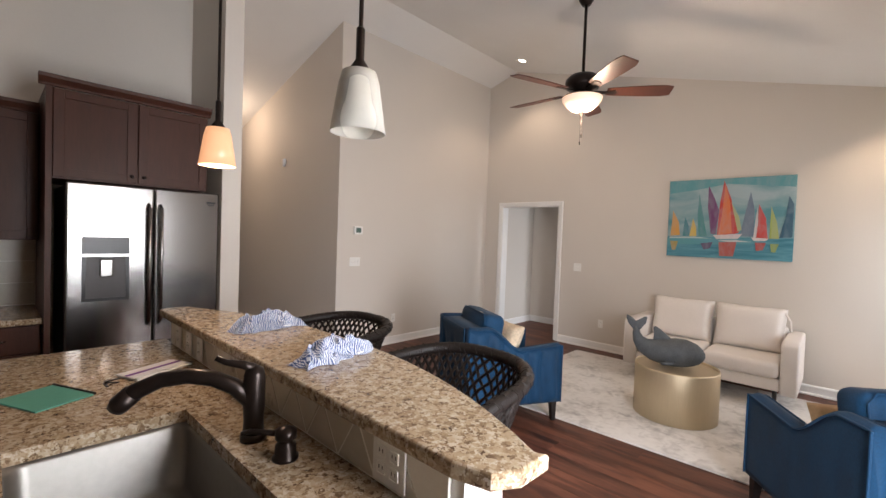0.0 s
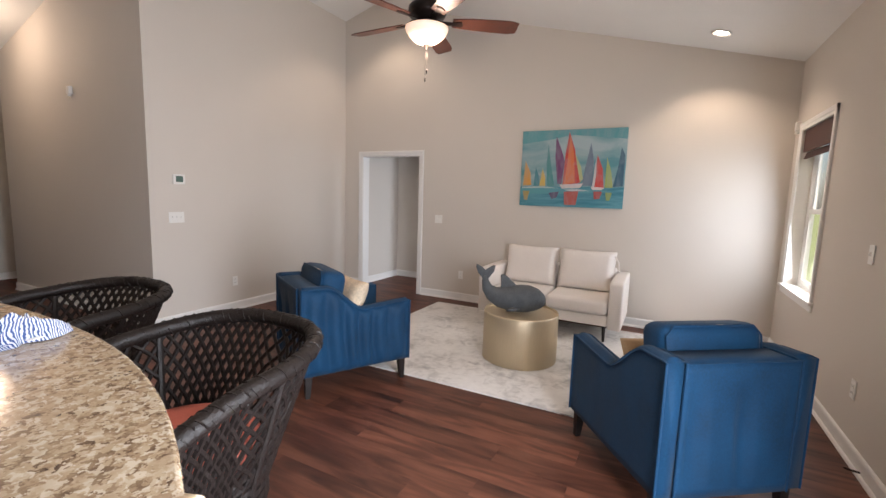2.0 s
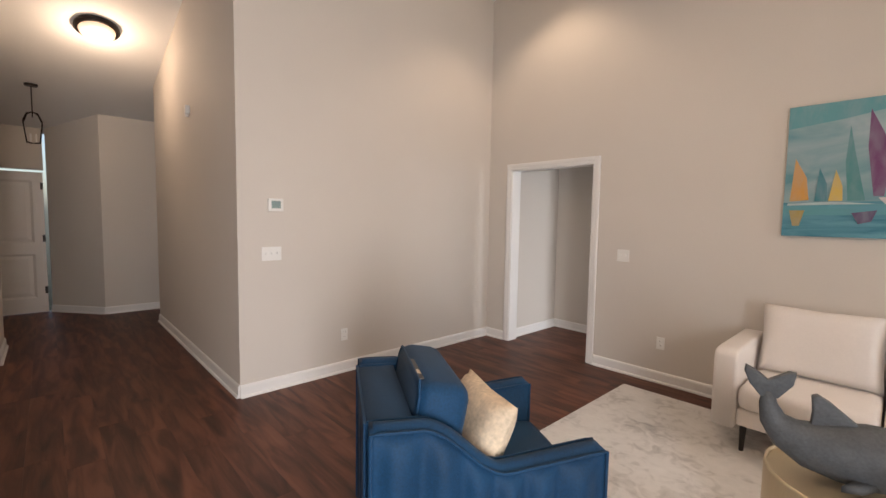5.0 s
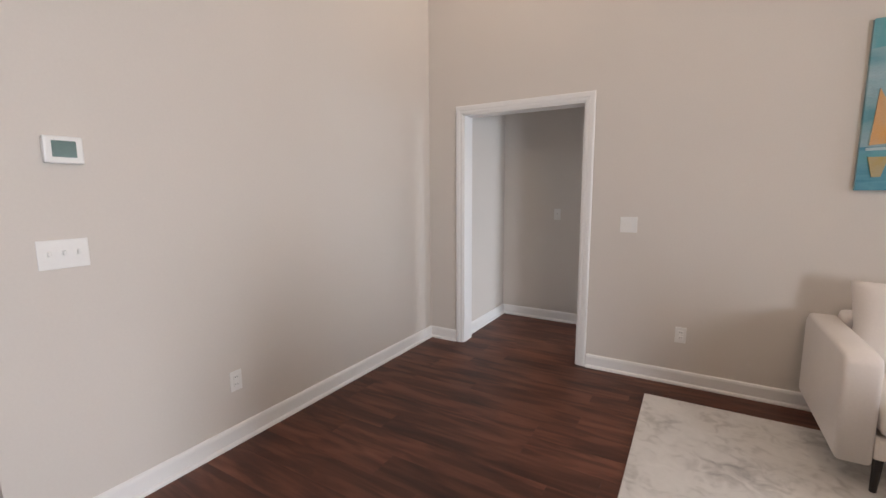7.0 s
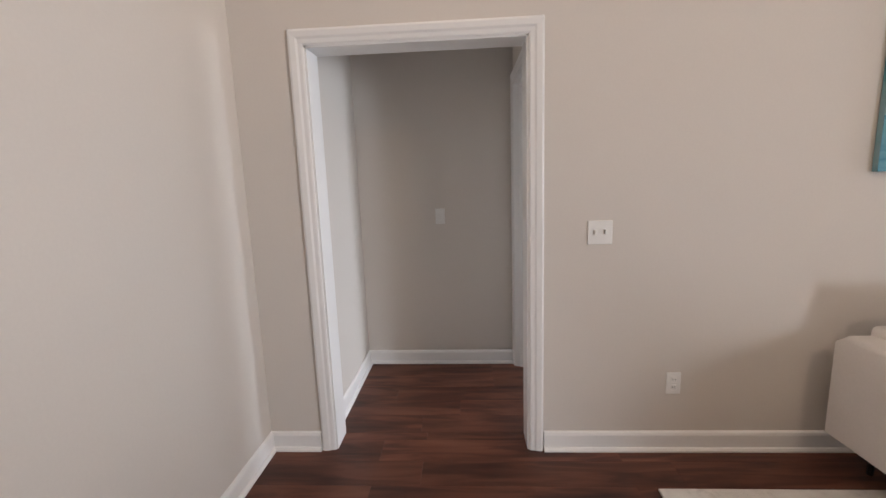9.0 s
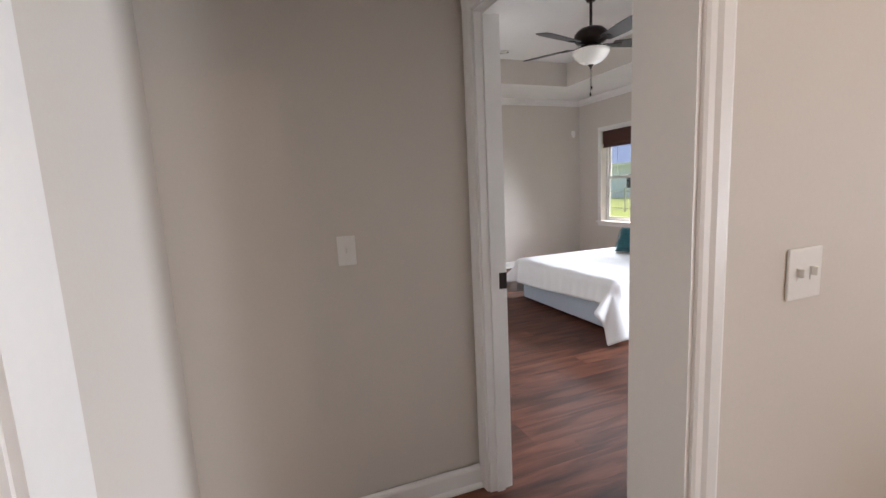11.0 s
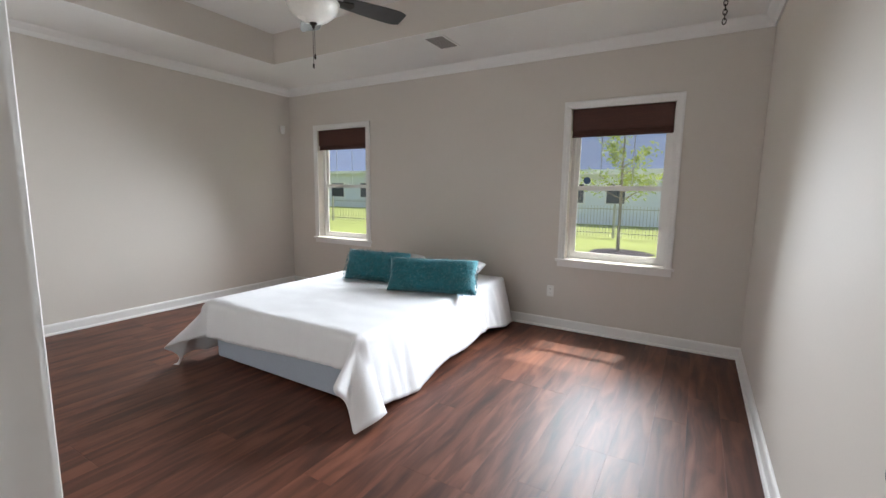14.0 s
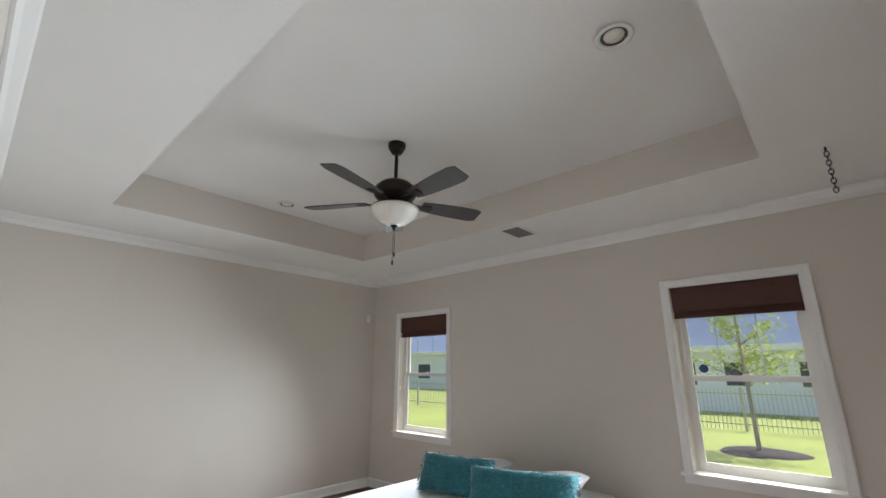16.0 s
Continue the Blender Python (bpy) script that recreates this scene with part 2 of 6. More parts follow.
CORD = material("pale_cord", (0.55, 0.56, 0.58), 0.7)
STICKER = material("dark_blue_sticker", (0.02, 0.06, 0.16), 0.4)
PANE = glass("clear_window_glass")
LIT_GLASS = glowing("lit_frosted_glass", (1.0, 0.62, 0.40), 0.55)


# ---------------------------------------------------------------- mesh helpers
def part(name, bm, mat, parent=None, label="", smooth=False):
    me = bpy.data.meshes.new(name)
    bm.normal_update()
    bm.to_mesh(me)
    bm.free()
    if smooth:
        me.shade_smooth()
    mats = mat if isinstance(mat, (list, tuple)) else [mat]
    for k in mats:
        me.materials.append(k)
    ob = new(name, me)
    if parent is not None:
        ob.parent = parent
    if label:
        tagged(ob, label)
    return ob


def thing(name, m, label, category, group=""):
    ob = new(name)
    ob.empty_display_size = 0.1
    ob.matrix_world = m
    return tagged(ob, label, category, group)


def box(bm, lo, hi, bevel=0.0, seg=2):
    vs = [bm.verts.new((x, y, z)) for x in (lo[0], hi[0]) for y in (lo[1], hi[1]) for z in (lo[2], hi[2])]
    fs = [bm.faces.new([vs[i] for i in f]) for f in ((0, 1, 3, 2), (4, 6, 7, 5), (0, 4, 5, 1), (2, 3, 7, 6), (0, 2, 6, 4), (1, 5, 7, 3))]
    if bevel:
        es = list({e for f in fs for e in f.edges})
        bmesh.ops.bevel(bm, geom=es, offset=bevel, segments=seg, profile=0.5, affect="EDGES")
    return vs


def boxed(lo, hi, bevel=0.0, seg=2):
    bm = bmesh.new()
    box(bm, lo, hi, bevel, seg)
    return bm


def lathe(bm, profile, n=32, centre=(0, 0), caps=True):
    """Turns (radius, z) pairs round the vertical through centre."""
    rings = []
    for r, z in profile:
        rings.append([bm.verts.new((centre[0] + r * math.cos(2 * math.pi * i / n), centre[1] + r * math.sin(2 * math.pi * i / n), z)) for i in range(n)])
    for a, b in zip(rings, rings[1:]):
        for i in range(n):
            bm.faces.new((a[i], a[(i + 1) % n], b[(i + 1) % n], b[i]))
    if caps:
        bm.faces.new(rings[0][::-1])
        bm.faces.new(rings[-1])
    return bm


def turned(profile, n=32, centre=(0, 0), caps=True):
    return lathe(bmesh.new(), profile, n, centre, caps)


def tube(bm, pts, r, n=8, closed=False):
    """A round rod along pts; r is a number or one radius for each point."""
    pts = [Vector(p) for p in pts]
    k = len(pts)
    rad = r if isinstance(r, (list, tuple)) else [r] * k
    rings, ref = [], None
    for i, p in enumerate(pts):
        a = pts[(i - 1) % k] if closed or i else p
        b = pts[(i + 1) % k] if closed or i < k - 1 else p
        d = (b - a).normalized()
        if ref is None:
            ref = d.orthogonal().normalized()
        ref = (ref - d * ref.dot(d)).normalized()
        side = d.cross(ref)
        rings.append([bm.verts.new(p + rad[i] * (math.cos(2 * math.pi * j / n) * ref + math.sin(2 * math.pi * j / n) * side)) for j in range(n)])
    pairs = list(zip(rings, rings[1:])) + ([(rings[-1], rings[0])] if closed else [])
    for a, b in pairs:
        for j in range(n):
            bm.faces.new((a[j], a[(j + 1) % n], b[(j + 1) % n], b[j]))
    if not closed:
        bm.faces.new(rings[0][::-1])
        bm.faces.new(rings[-1])
    return bm


def tubed(pts, r, n=8, closed=False):
    return tube(bmesh.new(), pts, r, n, closed)


def prism(bm, poly, lo, hi, axis="z", bevel=0.0, seg=2):
    """Pushes a flat outline along an axis; outline pairs are (x, y), (x, z) or (y, z)."""
    def at(p, h):
        return {"z": (p[0], p[1], h), "y": (p[0], h, p[1]), "x": (h, p[0], p[1])}[axis]
    a = [bm.verts.new(at(p, lo)) for p in poly]
    b = [bm.verts.new(at(p, hi)) for p in poly]
    n = len(poly)
    fs = [bm.faces.new(a[::-1]), bm.faces.new(b)] + [bm.faces.new((a[i], a[(i + 1) % n], b[(i + 1) % n], b[i])) for i in range(n)]
    bmesh.ops.recalc_face_normals(bm, faces=fs)
    if bevel:
        es = list(fs[0].edges) + list(fs[1].edges)
        bmesh.ops.bevel(bm, geom=es, offset=bevel, segments=seg, profile=0.5, affect="EDGES")
    return bm


def prismed(poly, lo, hi, axis="z", bevel=0.0, seg=2):
    return prism(bmesh.new(), poly, lo, hi, axis, bevel, seg)


def pillow(bm, size, puff=0.5, n=12, m=None):
    """A soft cushion: a rounded slab, fullest in the middle, pinched at the rim."""
    sx, sy, sz = (s / 2 for s in size)
    def grid(sign):
        rows = []
        for i in range(n + 1):
            row = []
            for j in range(n + 1):
                u, v = 2 * i / n - 1, 2 * j / n - 1
                full = ((1 - u ** 4) * (1 - v ** 4)) ** puff
                pinch = 1 - 0.05 * (1 - abs(u)) * v * v
                pinch2 = 1 - 0.05 * (1 - abs(v)) * u * u
                row.append(bm.verts.new((u * sx * pinch2, v * sy * pinch, sign * sz * (0.06 + 0.94 * full))))
            rows.append(row)
        return rows
    new_from = len(bm.verts)
    up, dn = grid(1), grid(-1)
    for i in range(n):
        for j in range(n):
            bm.faces.new((up[i][j], up[i + 1][j], up[i + 1][j + 1], up[i][j + 1]))
            bm.faces.new((dn[i][j], dn[i][j + 1], dn[i + 1][j + 1], dn[i + 1][j]))
    rim = [(i, 0) for i in range(n)] + [(n, j) for j in range(n)] + [(i, n) for i in range(n, 0, -1)] + [(0, j) for j in range(n, 0, -1)]
    for a, b in zip(rim, rim[1:] + rim[:1]):
        bm.faces.new((up[a[0]][a[1]], dn[a[0]][a[1]], dn[b[0]][b[1]], up[b[0]][b[1]]))
    if m is not None:
        bm.verts.ensure_lookup_table()
        for v in bm.verts[new_from:]:
            v.co = m @ v.co
    return bm


# ---------------------------------------------------------------- structure
EAST, RIDGE_X, RIDGE_Z = 5.665, 0.53, 4.225


def roof_z(x):
    """Underside of the vaulted ceiling over living room, kitchen and hall."""
    return RIDGE_Z - (x - RIDGE_X) * 0.266 if x > RIDGE_X else RIDGE_Z - (RIDGE_X - x) * 0.29


def vault_block(bm, x0, x1, y0, y1, z0=0.0):
    """A piece of wall whose top follows the vault."""
    xs = [x0] + ([RIDGE_X] if x0 < RIDGE_X < x1 else []) + [x1]
    prism(bm, [(x0, z0), (x1, z0)] + [(x, roof_z(x) + 0.02) for x in reversed(xs)], y0, y1, "y")


def structure(name, bm, mat, label, category="wall"):
    return tagged(part(name, bm, mat), label, category, kind="structure")


D1 = (0.345, 1.383, 2.045)     # cased opening in the north wall: left, right, head
BD = (0.172, 1.012, 2.045)      # bedroom door: near jamb, far jamb, head
WIN = (0.72, 2.168)           # window openings: sill, head
WINDOWS = [(-1.135, -0.28), (0.77, 1.657), (4.215, 5.08)]
PATIO = (-5.3, -4.35, 0.03, 2.08)

bm = bmesh.new()
vault_block(bm, -0.14, D1[0], 0.0, 0.145)
vault_block(bm, D1[0], D1[1], 0.0, 0.145, D1[2])
vault_block(bm, D1[1], EAST, 0.0, 0.145)
wall_north = structure("wall_north", bm, WALL, "warm beige painted wall with a cased opening")
bm = bmesh.new()
vault_block(bm, -0.14, 0.0, -2.96, 0.0)
structure("wall_west", bm, WALL, "tall warm beige painted wall under the vault")
bm = bmesh.new()
vault_block(bm, -3.29, -0.14, -2.96, -2.82)
structure("wall_hall_north", bm, WALL, "warm beige painted hall wall under the sloping ceiling")
bm = bmesh.new()
vault_block(bm, -2.2, 1.02, -4.66, -4.52)
vault_block(bm, -2.98, -2.2, -4.66, -4.43)
structure("wall_hall_south", bm, WALL, "warm beige painted wall ending beside the refrigerator")
bm = bmesh.new()
vault_block(bm, 0.13, 0.25, -9.0, -4.66)
structure("wall_kitchen_west", bm, WALL, "warm beige painted kitchen wall behind the cabinets")
bm = bmesh.new()
vault_block(bm, -0.0, EAST, -9.12, -9.0)
structure("wall_kitchen_south", bm, WALL, "warm beige painted kitchen end wall")
bm = bmesh.new()
vault_block(bm, -4.37, -4.25, -3.47, -1.9)
vault_block(bm, -4.37, -3.29, -1.9, -1.78)
vault_block(bm, -3.41, -3.29, -2.82, -1.9)
structure("wall_foyer_north", bm, WALL, "warm beige painted foyer wall")
bm = bmesh.new()
prism(bm, [(-4.25, -3.47), (-4.92, -4.03), (-5.02, -4.03), (-4.37, -3.47)], 0, 2.95)
structure("wall_foyer_angled", bm, WALL, "warm beige angled foyer wall")
bm = bmesh.new()
vault_block(bm, -5.04, -4.92, -6.4, -5.02)
vault_block(bm, -5.04, -4.92, -5.02, -4.06, 2.06)
vault_block(bm, -5.02, -0.0, -6.52, -6.4)
vault_block(bm, -0.12, 0.0, -6.4, -4.66)
structure("wall_foyer_west", bm, WALL, "warm beige painted foyer walls round the front door")

# the east wall, one run along living room, kitchen and bedroom
bm = bmesh.new()
holes = sorted([(a, b, *WIN) for a, b in WINDOWS] + [PATIO])
top_of = lambda y: roof_z(EAST) + 0.02 if y < 0.1 else 2.76
y = -9.12
for a, b, s, h in holes + [(5.74, 5.74, 0, 0)]:
    if y < 0.145 < a:
        box(bm, (EAST, y, 0), (EAST + 0.16, 0.145, 2.88))
        y = 0.145
    box(bm, (EAST, y, 0), (EAST + 0.16, a, 2.88 if a < 0.1 else 2.80))
    if b > a:
        box(bm, (EAST, a, 0), (EAST + 0.16, b, s))
        box(bm, (EAST, a, h), (EAST + 0.16, b, 2.88 if a < 0.1 else 2.80))
    y = b
structure("wall_east", bm, WALL, "warm beige painted outside wall with sash windows")

# vestibule and bedroom walls
bm = bmesh.new()
box(bm, (0.17, 0.145, 0), (0.29, 1.09, 2.5))
structure("wall_vestibule_west", bm, WALL, "warm beige painted vestibule wall")
bm = bmesh.new()
box(bm, (0.17, 1.09, 0), (1.425, 1.21, 2.5))
structure("wall_vestibule_north", bm, WALL, "warm beige painted vestibule wall with a light switch")
bm = bmesh.new()
box(bm, (1.425, 0.145, 0), (1.53, BD[0], 2.80))
box(bm, (1.425, BD[0], BD[2]), (1.53, BD[1], 2.80))
box(bm, (1.425, BD[1], 0), (1.53, 5.74, 2.80))
structure("wall_bedroom_west", bm, WALL, "warm beige painted bedroom wall with the door")
bm = bmesh.new()
box(bm, (1.425, 5.62, 0), (EAST, 5.74, 2.80))
structure("wall_bedroom_north", bm, WALL, "warm beige painted bedroom wall")

# ceilings
bm = bmesh.new()
for xa, xb in ((-5.1, RIDGE_X), (RIDGE_X, EAST + 0.1)):
    a, b = roof_z(xa), roof_z(xb)
    prism(bm, [(xa, a), (xb, b), (xb, b + 0.12), (xa, a + 0.12)], -9.12, 0.0, "y")
structure("ceiling_vault", bm, CEIL, "white vaulted ceiling with a ridge", "ceiling")
structure("ceiling_vestibule", boxed((0.29, 0.145, 2.44), (1.425, 1.09, 2.52)), CEIL, "white flat vestibule ceiling", "ceiling")
TRAY = (2.23, 4.72, 0.80, 4.72, 2.74, 3.06)
bm = bmesh.new()
tx0, tx1, ty0, ty1, tz, tt = TRAY
box(bm, (1.53, 0.145, tz), (tx0, 5.62, tz + 0.06))
box(bm, (tx1, 0.145, tz), (EAST, 5.62, tz + 0.06))
box(bm, (tx0, 0.145, tz), (tx1, ty0, tz + 0.06))
box(bm, (tx0, ty1, tz), (tx1, 5.62, tz + 0.06))
box(bm, (tx0 - 0.1, ty0 - 0.1, tt), (tx1 + 0.1, ty1 + 0.1, tt + 0.06))
structure("ceiling_bedroom", bm, CEIL, "white tray ceiling with a recessed middle", "ceiling")
bm = bmesh.new()
for lo, hi in (((tx0 - 0.1, ty0 - 0.1), (tx0 + 0.002, ty1 + 0.1)), ((tx1 - 0.002, ty0 - 0.1), (tx1 + 0.1, ty1 + 0.1)), ((tx0 + 0.002, ty0 - 0.1), (tx1 - 0.002, ty0 + 0.002)), ((tx0 + 0.002, ty1 - 0.002), (tx1 - 0.002, ty1 + 0.1))):
    box(bm, (*lo, tz + 0.003), (*hi, tt))
structure("trim_tray_sides", bm, WALL, "beige painted sides of the ceiling tray", "ceiling trim")
# subfloor
structure("floor_base", boxed((-5.1, -9.12, -0.14), (EAST + 0.1, 5.74, -0.012)), DARKGREY, "dark floor underlay beneath the planks", "floor")


# ---------------------------------------------------------------- trim
def baseboard_run(bm, a, b, inward):
    """Baseboard with a rounded cap and shoe along the line a-b on the floor; inward points into the room."""
    a, b, w = Vector((*a, 0)), Vector((*b, 0)), Vector((*inward, 0))
    prof = [(0, 0), (0.030, 0), (0.030, 0.010), (0.024, 0.019), (0.015, 0.021), (0.015, 0.085), (0.011, 0.098), (0.004, 0.104), (0, 0.104)]
    ra = [bm.verts.new(a + w * p + Vector((0, 0, z))) for p, z in prof]
    rb = [bm.verts.new(b + w * p + Vector((0, 0, z))) for p, z in prof]
    fs = [bm.faces.new((ra[i], ra[(i + 1) % len(prof)], rb[(i + 1) % len(prof)], rb[i])) for i in range(len(prof))]
    fs += [bm.faces.new(ra[::-1]), bm.faces.new(rb)]
    bmesh.ops.recalc_face_normals(bm, faces=fs)


def skirting(name, label, *runs):
    bm = bmesh.new()
    for a, b, w in runs:
        baseboard_run(bm, a, b, w)
    return structure(name, bm, TRIM, label, "baseboard")


skirting("baseboard_north", "white baseboard with shoe moulding below the beige wall", ((0.0, 0.0), (0.277, 0.0), (0, -1)), ((1.451, 0.0), (EAST, 0.0), (0, -1)))
skirting("baseboard_west", "white baseboard with shoe moulding along the tall wall", ((0.0, 0.0), (0.0, -2.96), (1, 0)))
skirting("baseboard_hall", "white baseboard along the hall walls", ((0.0, -2.96), (-3.29, -2.96), (0, -1)), ((-4.25, -3.47), (-4.25, -1.9), (1, 0)), ((-4.92, -4.03), (-4.25, -3.47), (0.64, -0.77)),
         ((1.02, -4.52), (-2.0, -4.52), (0, 1)), ((-2.2, -4.43), (-2.98, -4.43), (0, 1)), ((1.02, -4.66), (1.02, -4.52), (1, 0)))
skirting("baseboard_east", "white baseboard with shoe moulding below the window", ((EAST, -9.0), (EAST, PATIO[0]), (-1, 0)), ((EAST, PATIO[1]), (EAST, 0.0), (-1, 0)))
skirting("baseboard_vestibule", "white baseboard round the vestibule", ((0.29, 0.145), (0.29, 1.09), (1, 0)), ((0.29, 1.09), (1.425, 1.07), (0, -1)))
skirting("baseboard_bedroom", "white baseboard with shoe moulding round the bedroom", ((1.53, 5.62), (EAST, 5.62), (0, -1)), ((EAST, 0.145), (EAST, 5.62), (-1, 0)), ((1.62, 0.145), (EAST, 0.145), (0, 1)), ((1.53, 1.08), (1.53, 5.62), (1, 0)))


def casing_profile(bm, a, b, side, out):
    """A moulded casing strip from a to b; side points away from the opening, out from the wall."""
    a, b, s, o = Vector(a), Vector(b), Vector(side), Vector(out)
    prof = [(0, 0), (0, 0.010), (0.008, 0.013), (0.024, 0.013), (0.034, 0.018), (0.058, 0.020), (0.068, 0.016), (0.068, 0)]
    ra = [bm.verts.new(a + s * p + o * q) for p, q in prof]
    rb = [bm.verts.new(b + s * p + o * q) for p, q in prof]
    n = len(prof)
    fs = [bm.faces.new((ra[i], ra[(i + 1) % n], rb[(i + 1) % n], rb[i])) for i in range(n)] + [bm.faces.new(ra[::-1]), bm.faces.new(rb)]
    bmesh.ops.recalc_face_normals(bm, faces=fs)


def door_trim(name, label, wall_axis, at0, at1, lo, hi, head):
    """Jamb lining and casings on both faces of an opening; wall_axis is the axis along which the opening runs."""
    bm = bmesh.new()
    def P(u, v, z):
        return (u, v, z) if wall_axis == "x" else (v, u, z)
    for u0, u1, z0, z1 in ((lo, lo + 0.016, 0, head), (hi - 0.016, hi, 0, head), (lo, hi, head - 0.016, head)):
        p, q = P(u0, at0 - 0.003, z0), P(u1, at1 + 0.003, z1)
        box(bm, tuple(map(min, p, q)), tuple(map(max, p, q)))
    for v, o in ((at0, -1), (at1, 1)):
        vec = lambda a, b: (a, b, 0) if wall_axis == "x" else (b, a, 0)
        casing_profile(bm, P(lo + 0.005, v, 0), P(lo + 0.005, v, head + 0.063), vec(-1, 0), vec(0, o))
        casing_profile(bm, P(hi - 0.005, v, 0), P(hi - 0.005, v, head + 0.063), vec(1, 0), vec(0, o))
        casing_profile(bm, P(lo - 0.06, v + o * 0.0005, head - 0.005), P(hi + 0.06, v + o * 0.0005, head - 0.005), (0, 0, 1), vec(0, o))
    return structure(name, bm, TRIM, label, "door frame")


door_trim("trim_opening", "white moulded casing round an open doorway", "x", 0.0, 0.145, D1[0], D1[1], D1[2])
bedroom_frame = door_trim("trim_bedroom_door", "white moulded bedroom door frame", "y", 1.425, 1.53, BD[0], BD[1], BD[2])
part("strike_plate", boxed((1.487, BD[1] - 0.0195, 0.925), (1.5335, BD[1] - 0.0155, 0.995), 0.001, 1), BRONZE, bedroom_frame, "dark bronze strike plate")
bm = bmesh.new()
for lo, hi in (((1.455, BD[0] + 0.016, 0.0), (1.492, BD[0] + 0.0175, BD[2] - 0.016)), ((1.455, BD[1] - 0.027, 0.0), (1.492, BD[1] - 0.016, BD[2] - 0.016)), ((1.455, BD[0] + 0.0175, BD[2] - 0.027), (1.492, BD[1] - 0.027, BD[2] - 0.016))):
    box(bm, lo, hi)
part("door_stop_strip", bm, TRIM, bedroom_frame)


def panel_door(name, m, label, w=0.80, h=2.02, knob_side=1, knob=True):
    """A white two-panel door; hinge at the local origin, leaf along +x, thickness along y."""
    d = thing(name, m, label, "door")
    t = 0.035
    bm = bmesh.new()
    box(bm, (0, -t / 2, 0.008), (0.115, t / 2, h))
    box(bm, (w - 0.115, -t / 2, 0.008), (w, t / 2, h))
    for z0, z1 in ((0.008, 0.22), (0.86, 1.02), (h - 0.12, h)):
        box(bm, (0.115, -t / 2, z0), (w - 0.115, t / 2, z1))
    part("rails_and_stiles", bm, TRIM, d)
    for z0, z1 in ((0.22, 0.86), (1.02, h - 0.12)):
        bm = bmesh.new()
        x0, x1 = 0.115, w - 0.115
        for sgn in (-1, 1):
            o = [bm.verts.new((x, sgn * 0.0165, z)) for x, z in ((x0, z0), (x1, z0), (x1, z1), (x0, z1))]
            i1 = [bm.verts.new((x, sgn * 0.006, z)) for x, z in ((x0 + 0.03, z0 + 0.03), (x1 - 0.03, z0 + 0.03), (x1 - 0.03, z1 - 0.03), (x0 + 0.03, z1 - 0.03))]
            i2 = [bm.verts.new((x, sgn * 0.012, z)) for x, z in ((x0 + 0.075, z0 + 0.075), (x1 - 0.075, z0 + 0.075), (x1 - 0.075, z1 - 0.075), (x0 + 0.075, z1 - 0.075))]
            for a, b in ((o, i1), (i1, i2)):
                for k in range(4):
                    bm.faces.new((a[k], a[(k + 1) % 4], b[(k + 1) % 4], b[k]))
            bm.faces.new(i2)
        bmesh.ops.recalc_face_normals(bm, faces=bm.faces)
        part("panel", bm, TRIM, d)
    if knob:
        for sgn in (-1, 1):
            bm = bmesh.new()
            lathe(bm, [(0.0, 0.0), (0.031, 0.0), (0.031, 0.006), (0.012, 0.010), (0.010, 0.030), (0.022, 0.036), (0.027, 0.046), (0.024, 0.057), (0.010, 0.062)], 24)
            bmesh.ops.rotate(bm, verts=bm.verts, matrix=Matrix.Rotation(radians(-90 * sgn), 3, "X"))
            bmesh.ops.translate(bm, verts=bm.verts, vec=(w - 0.065, sgn * t / 2, 0.955))
            part("doorknob", bm, BRONZE, d, "oil-rubbed bronze doorknob", smooth=True)
    return d


bedroom_door = panel_door("bedroom_door", pose(1.545, BD[0] + 0.022, 0, 0, 0, -0.6), "white panelled bedroom door standing open against the wall")
for z in (0.22, 1.045, 1.76):
    part("hinge", boxed((-0.003, -0.0165, z), (-0.0005, 0.0165, z + 0.1), 0.0005, 1), BRONZE, bedroom_door, "dark bronze hinge leaf")
    part("hinge_barrel", tubed([(-0.006, -0.023, z), (-0.006, -0.023, z + 0.1)], 0.006, 8), BRONZE, bedroom_door)
front_door = panel_door("front_door", pose(-4.93, -4.07, 0, 0, 0, -90), "white panelled front door, closed, in the foyer", w=0.93, knob=False)
for z in (0.28, 1.03, 1.78):
    part("hinge", boxed((0.0, 0.0175, z), (0.03, 0.026, z + 0.1), 0.002, 1), BRONZE, front_door, "dark bronze hinge")


def crown(name, label, pts):
    bm = bmesh.new()
    prof = [(0, 0), (0.075, 0), (0.066, -0.016), (0.030, -0.050), (0.014, -0.085), (0, -0.085)]
    x0, y0, x1, y1, z = pts
    rings = []
    for p, q in prof:
        rings.append([bm.verts.new((x, y, z + q)) for x, y in ((x0 + p, y0 + p), (x1 - p, y0 + p), (x1 - p, y1 - p), (x0 + p, y1 - p))])
    n = len(prof)
    fs = []
    for i in range(n):
        a, b = rings[i], rings[(i + 1) % n]
        for k in range(4):
            fs.append(bm.faces.new((a[k], a[(k + 1) % 4], b[(k + 1) % 4], b[k])))
    bmesh.ops.recalc_face_normals(bm, faces=fs)
    return structure(name, bm, TRIM, label, "crown moulding")


crown("trim_crown", "white crown moulding under the bedroom ceiling", (1.531, 0.146, EAST - 0.001, 5.619, 2.739))


